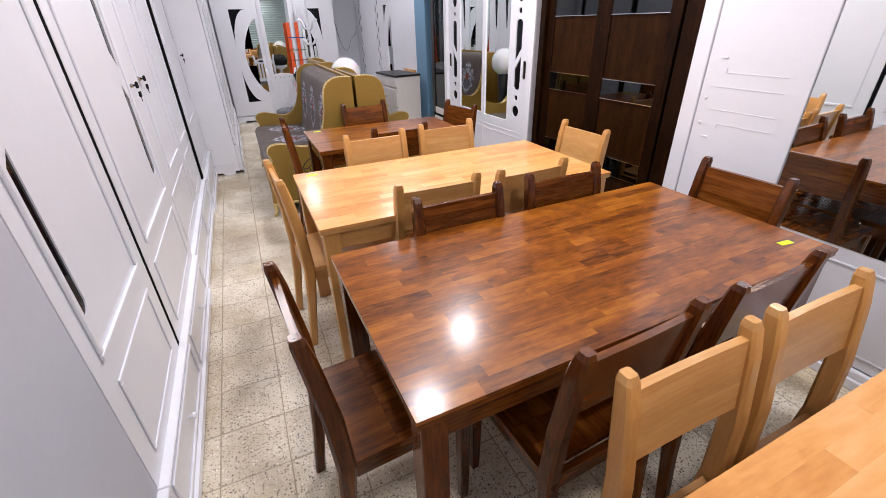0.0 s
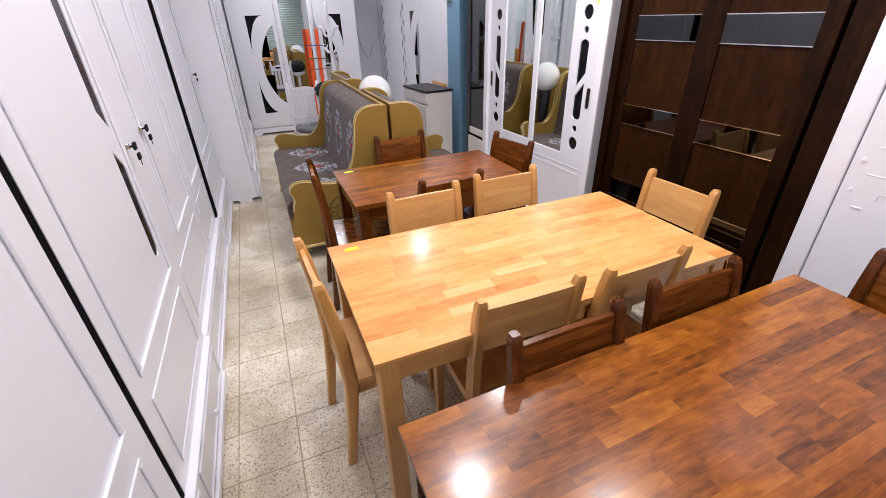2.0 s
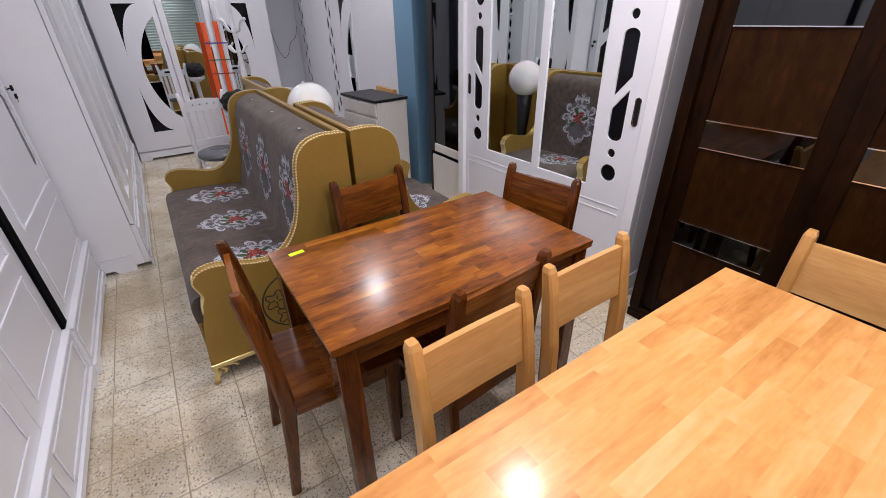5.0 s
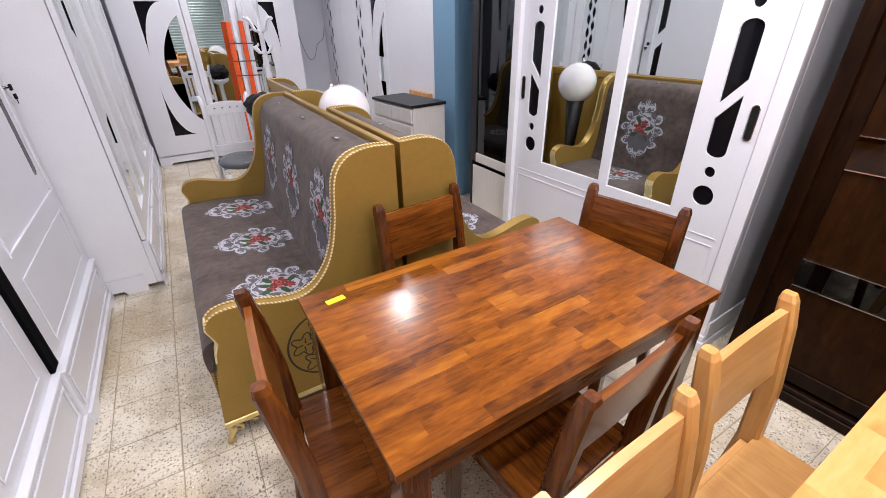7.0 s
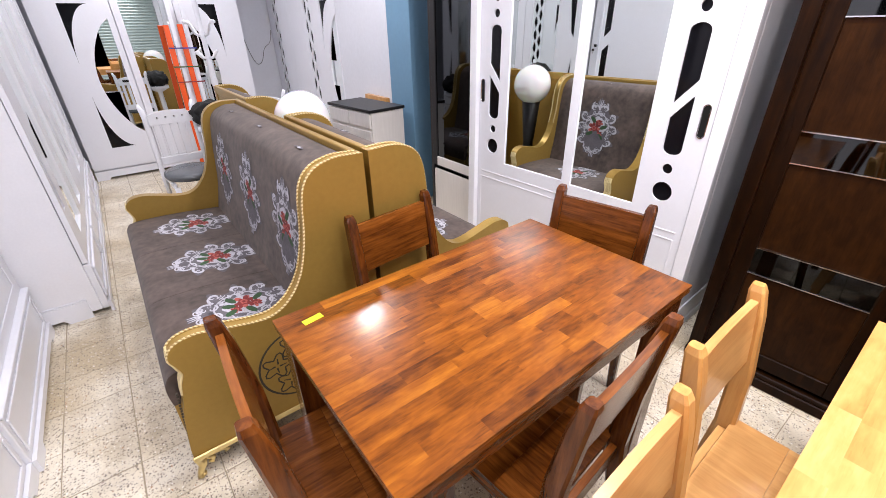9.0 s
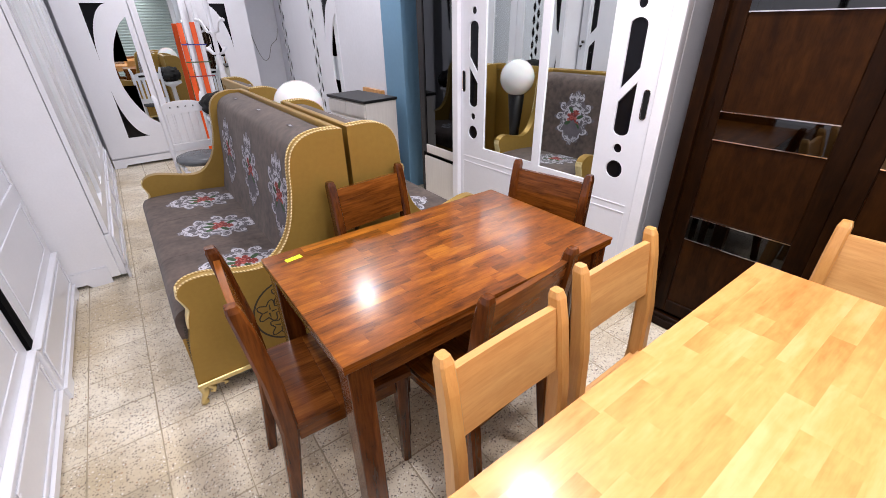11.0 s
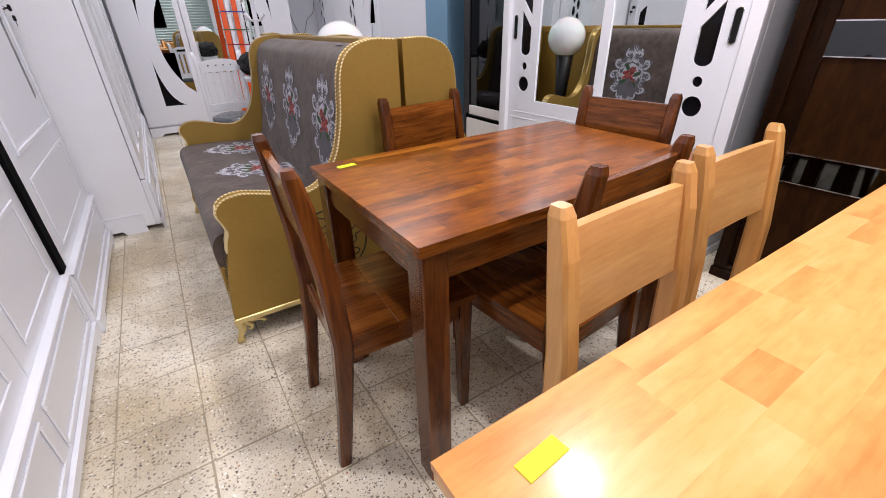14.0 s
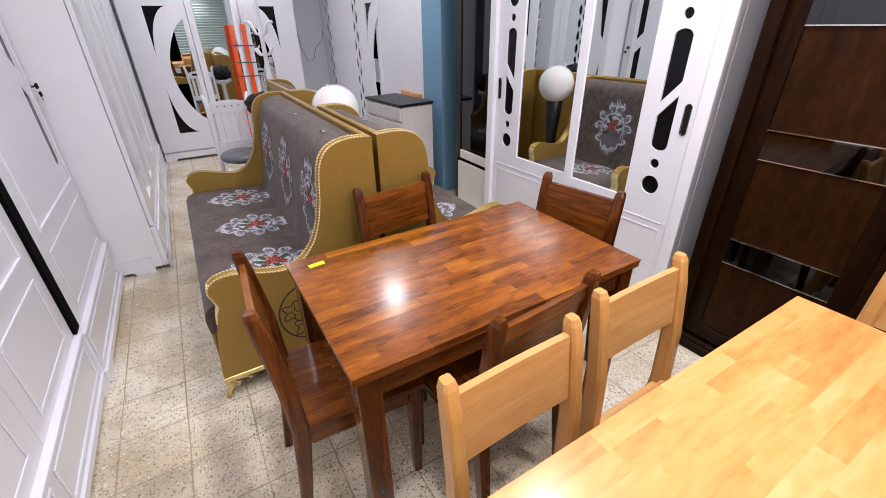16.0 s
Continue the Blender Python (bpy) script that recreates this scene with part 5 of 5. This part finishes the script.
# ---- things by the far wardrobe ----
def white_chair(x, y, rz, label):
    """White chair with horned posts, a drilled top rail, a slatted back and a grey rounded seat; it faces local -y."""
    th = base("white_chair", pose(x, y, 0, 0, 0, rz), label, "chair", "white slatted chairs")
    hw = 0.19
    bk = part("backrest", boxes([(-hw + 0.036, 0.008, 0.47, hw - 0.036, 0.028, 0.535)], 0.004), M_WHITE, th)
    arch = spline([(-hw + 0.036, 0.865), (-0.09, 0.885), (0.0, 0.892), (0.09, 0.885), (hw - 0.036, 0.865)], 5)
    holes = [circle(u, 0.842, 0.007, 10) for u in (-0.09, -0.03, 0.03, 0.09)]
    part("top_rail", moved(plate(list(arch)[::-1] + [(-hw + 0.036, 0.79), (hw - 0.036, 0.79)], holes, 0.024), pose(0, 0.006, 0)), M_WHITE, bk)
    # Black sheet added behind the holes so they read as shaded.
    part("hole_shade_sheet", box(-0.105, 0.032, 0.828, 0.105, 0.036, 0.856, 0), M_KEY, bk, "black sheet added to shade the drilled holes")
    for i in range(5):
        u = -0.116 + i * 0.058
        part("slat", box(u - 0.017, 0.010, 0.5355, u + 0.017, 0.026, 0.7895, 0.003), M_WHITE, bk)
    for s in (-1, 1):
        bm = bmesh.new()
        tube([(s * (hw - 0.018), 0.030, 0.0), (s * (hw - 0.018), 0.018, 0.42), (s * (hw - 0.018), 0.018, 0.86), (s * (hw - 0.012), 0.022, 0.91), (s * (hw - 0.002), 0.030, 0.950)], [0.016, 0.020, 0.020, 0.019, 0.012], 10, bm)
        part("rear_post", bm, M_WHITE, th, smooth=True)
        part("front_leg", tube([(s * (hw - 0.035), -0.40, 0.0), (s * (hw - 0.035), -0.40, 0.38)], [0.015, 0.021], 10), M_WHITE, th, smooth=True)
        part("side_rail", box(s * (hw - 0.03) - 0.010, -0.38, 0.36, s * (hw - 0.03) + 0.010, 0.0, 0.405, 0.003), M_WHITE, th)
    c = lathe([(0.80, 0.0), (0.97, 0.012), (1.0, 0.03), (0.97, 0.048), (0.80, 0.060), (0.30, 0.064)], 36)
    part("seat", moved(c, Matrix.Translation((0, -0.215, 0.406)) @ Matrix.Diagonal((0.195, 0.232, 1, 1))), M_GREYCUSH, th, "shiny grey vinyl rounded seat", True)
    return th


white_chair(0.700, 5.56, 3, "white slatted chair with shiny grey seat behind the sofa")
white_chair(1.50, 5.72, -38, "white slatted chair with horned posts turned aside")


def coat_stand():
    th = base("coat_stand", pose(1.32, 6.78, 0), "white turned wooden coat stand with curved hooks", "coat stand")
    prof = [(0.035, 0.0), (0.035, 0.30), (0.022, 0.34), (0.032, 0.40), (0.028, 0.46), (0.028, 0.90), (0.036, 0.95), (0.028, 1.0), (0.024, 1.35), (0.034, 1.40), (0.022, 1.45), (0.022, 1.60), (0.030, 1.66), (0.016, 1.72), (0.026, 1.78), (0.008, 1.83)]
    part("pole", lathe(prof, 16), M_WHITE, th, smooth=True)
    for i in range(4):
        a = math.pi / 2 * i + 0.5
        c, s = math.cos(a), math.sin(a)
        part("foot", tube([(0.03 * c, 0.03 * s, 0.20), (0.14 * c, 0.14 * s, 0.14), (0.24 * c, 0.24 * s, 0.02)], [0.018, 0.018, 0.016], 8), M_WHITE, th, smooth=True)
        part("hook", tube([(0.0, 0.0, 1.38), (0.08 * c, 0.08 * s, 1.41), (0.13 * c, 0.13 * s, 1.50), (0.18 * c, 0.18 * s, 1.525)], [0.012, 0.012, 0.011, 0.019], 8), M_WHITE, th, smooth=True)
        part("hook", tube([(0.0, 0.0, 1.18), (0.07 * c, 0.07 * s, 1.19), (0.13 * c, 0.13 * s, 1.25)], [0.012, 0.012, 0.016], 8), M_WHITE, th, smooth=True)
    return th


coat_stand()


def leaning_bed_slats():
    th = base("bed_slat_bundle", Matrix.Translation((0.985, 6.93, 0.0)) @ Matrix.Rotation(radians(-4), 4, "X") @ Matrix.Rotation(radians(1.5), 4, "Y"), "bundle of orange and white bed slats leaning upright", "bed slats")
    for i, (x, mt, h, lb) in enumerate(((0.0, M_ORANGE, 1.50, "orange painted slat"), (0.064, M_WHITE, 1.95, "white slat"), (0.128, M_ORANGE, 1.51, "orange painted slat"), (0.192, M_WHITE, 1.72, "white slat"))):
        part("slat", box(x, 0.0, 0.0, x + (0.050 if mt is M_ORANGE else 0.036), 0.03, h, 0.003), mt, th, lb)
    ties = ((0.95, (0.25, 0.02, 0.03)), (1.10, (0.05, 0.10, 0.04)), (1.28, (0.04, 0.05, 0.30)))
    for z, col in ties:
        part("tie", boxes([(-0.003, -0.004, z, 0.256, -0.001, z + 0.012)], 0), mat("coloured_tie", col, 0.6), th, "narrow coloured tie band")
    return th


leaning_bed_slats()


# board standing behind the chest of drawers
tagged(link("wooden_board", box(2.325, 4.915, 0.0, 2.368, 5.30, 0.881, 0.003), M_HONEY_Z), "pale raw wooden board standing behind the chest", "board")

# switch box high on the blue pier
switch = base("switch_box", pose(2.369, 4.80, 1.765), "small white switch box with dark marks on the blue pier", "switch")
part("box", box(-0.030, -0.075, 0.0, 0.0, 0.075, 0.13, 0.006), M_CREAM, switch)
for i in range(3):
    part("rocker", box(-0.034, -0.05 + i * 0.036, 0.045, -0.0302, -0.028 + i * 0.036, 0.075, 0.001), M_KEY, switch, "dark rocker switch")

# yellow tag high on the sliding wardrobe
tagged(link("price_tag", box(2.2545, 2.225, 1.66, 2.2565, 2.245, 1.675, 0), M_STICKER), "small yellow paper tag stuck on the white wardrobe", "tag", "tags on the tables")

# black throw over the seat behind the sofa
bm = bmesh.new()
bmesh.ops.create_icosphere(bm, subdivisions=4, radius=1.0)
for v in bm.verts:
    v.co = Vector((v.co.x * 0.145, v.co.y * 0.17, v.co.z * 0.105)) * (1 + 0.22 * noise.noise(v.co * 3.0) + 0.10 * noise.noise(v.co * 9.0))
pouf = base("pouf", pose(0.995, 5.50, 0), "black fabric stool on a white drum base", "stool")
part("seat", moved(bm, Matrix.Translation((0, 0, 0.835))), M_FUR, pouf, "soft black seat pad", True)
part("drum", lathe([(0.15, 0.0), (0.15, 0.02), (0.035, 0.05), (0.03, 0.66), (0.13, 0.71), (0.13, 0.745)], 24), M_WHITE, pouf, smooth=True)

# cable on the far wall
tagged(link("wall_cable", tube(spline([(1.93, 7.892, 1.75), (2.02, 7.892, 1.25), (2.10, 7.892, 1.03), (2.18, 7.892, 1.05), (2.24, 7.892, 1.20), (2.33, 7.892, 1.28), (2.37, 7.892, 1.42)], 6), 0.0035, 6), M_CABLE), "thin loose grey cable hanging on the wall", "cable")

# ---- floor ----
PITCH_X, PITCH_Y, TX, TY = 0.2455, 0.2425, 0.018, 3.250
floor_ob = tagged(link("floor", boxes([(X0 - 0.15, Y0 - 0.15, -0.15, X1 + 0.15, Y1 + 0.15, -0.0016)], 0), M_GROUT), "speckled terrazzo tile floor with worn dirty joints", "floor", kind="structure")


def tile_bm():
    bm = bmesh.new()
    g = 0.0019
    x1, y1 = PITCH_X - g, PITCH_Y - g
    lo = [bm.verts.new(p) for p in ((g, g, -0.0015), (x1, g, -0.0015), (x1, y1, -0.0015), (g, y1, -0.0015))]
    e = 0.0022
    hi = [bm.verts.new(p) for p in ((g + e, g + e, 0), (x1 - e, g + e, 0), (x1 - e, y1 - e, 0), (g + e, y1 - e, 0))]
    bm.faces.new(hi)
    for i in range(4):
        bm.faces.new((lo[i], lo[(i + 1) % 4], hi[(i + 1) % 4], hi[i]))
    return bm


tile_me = bpy.data.meshes.new("tile")
bm = tile_bm()
bmesh.ops.recalc_face_normals(bm, faces=bm.faces)
bm.to_mesh(tile_me)
bm.free()
tile_me.materials.append(M_TILE)
rnd = random.Random(8)
verts, faces = [], []
base_v = [tuple(v.co) for v in tile_me.vertices]
base_f = [tuple(p.vertices) for p in tile_me.polygons]
for i in range(-4, 12):
    for j in range(-31, 23):
        x, y = TX + i * PITCH_X + rnd.uniform(-0.001, 0.001), TY + j * PITCH_Y + rnd.uniform(-0.001, 0.001)
        z = rnd.uniform(-0.0006, 0.0)
        if -1 <= i <= 5 and -16 <= j <= 16:
            t = new("tile", tile_me)
            t.parent = floor_ob
            t.location = (x, y, z)
        else:
            o = len(verts)
            verts += [(x + a, y + b, z + c) for a, b, c in base_v]
            faces += [tuple(o + k for k in f) for f in base_f]
rest = bpy.data.meshes.new("tile_field")
rest.from_pydata(verts, [], faces)
rest.materials.append(M_TILE)
rest_ob = new("tile_field", rest)
rest_ob.parent = floor_ob
tagged(rest_ob, kind="stuff")
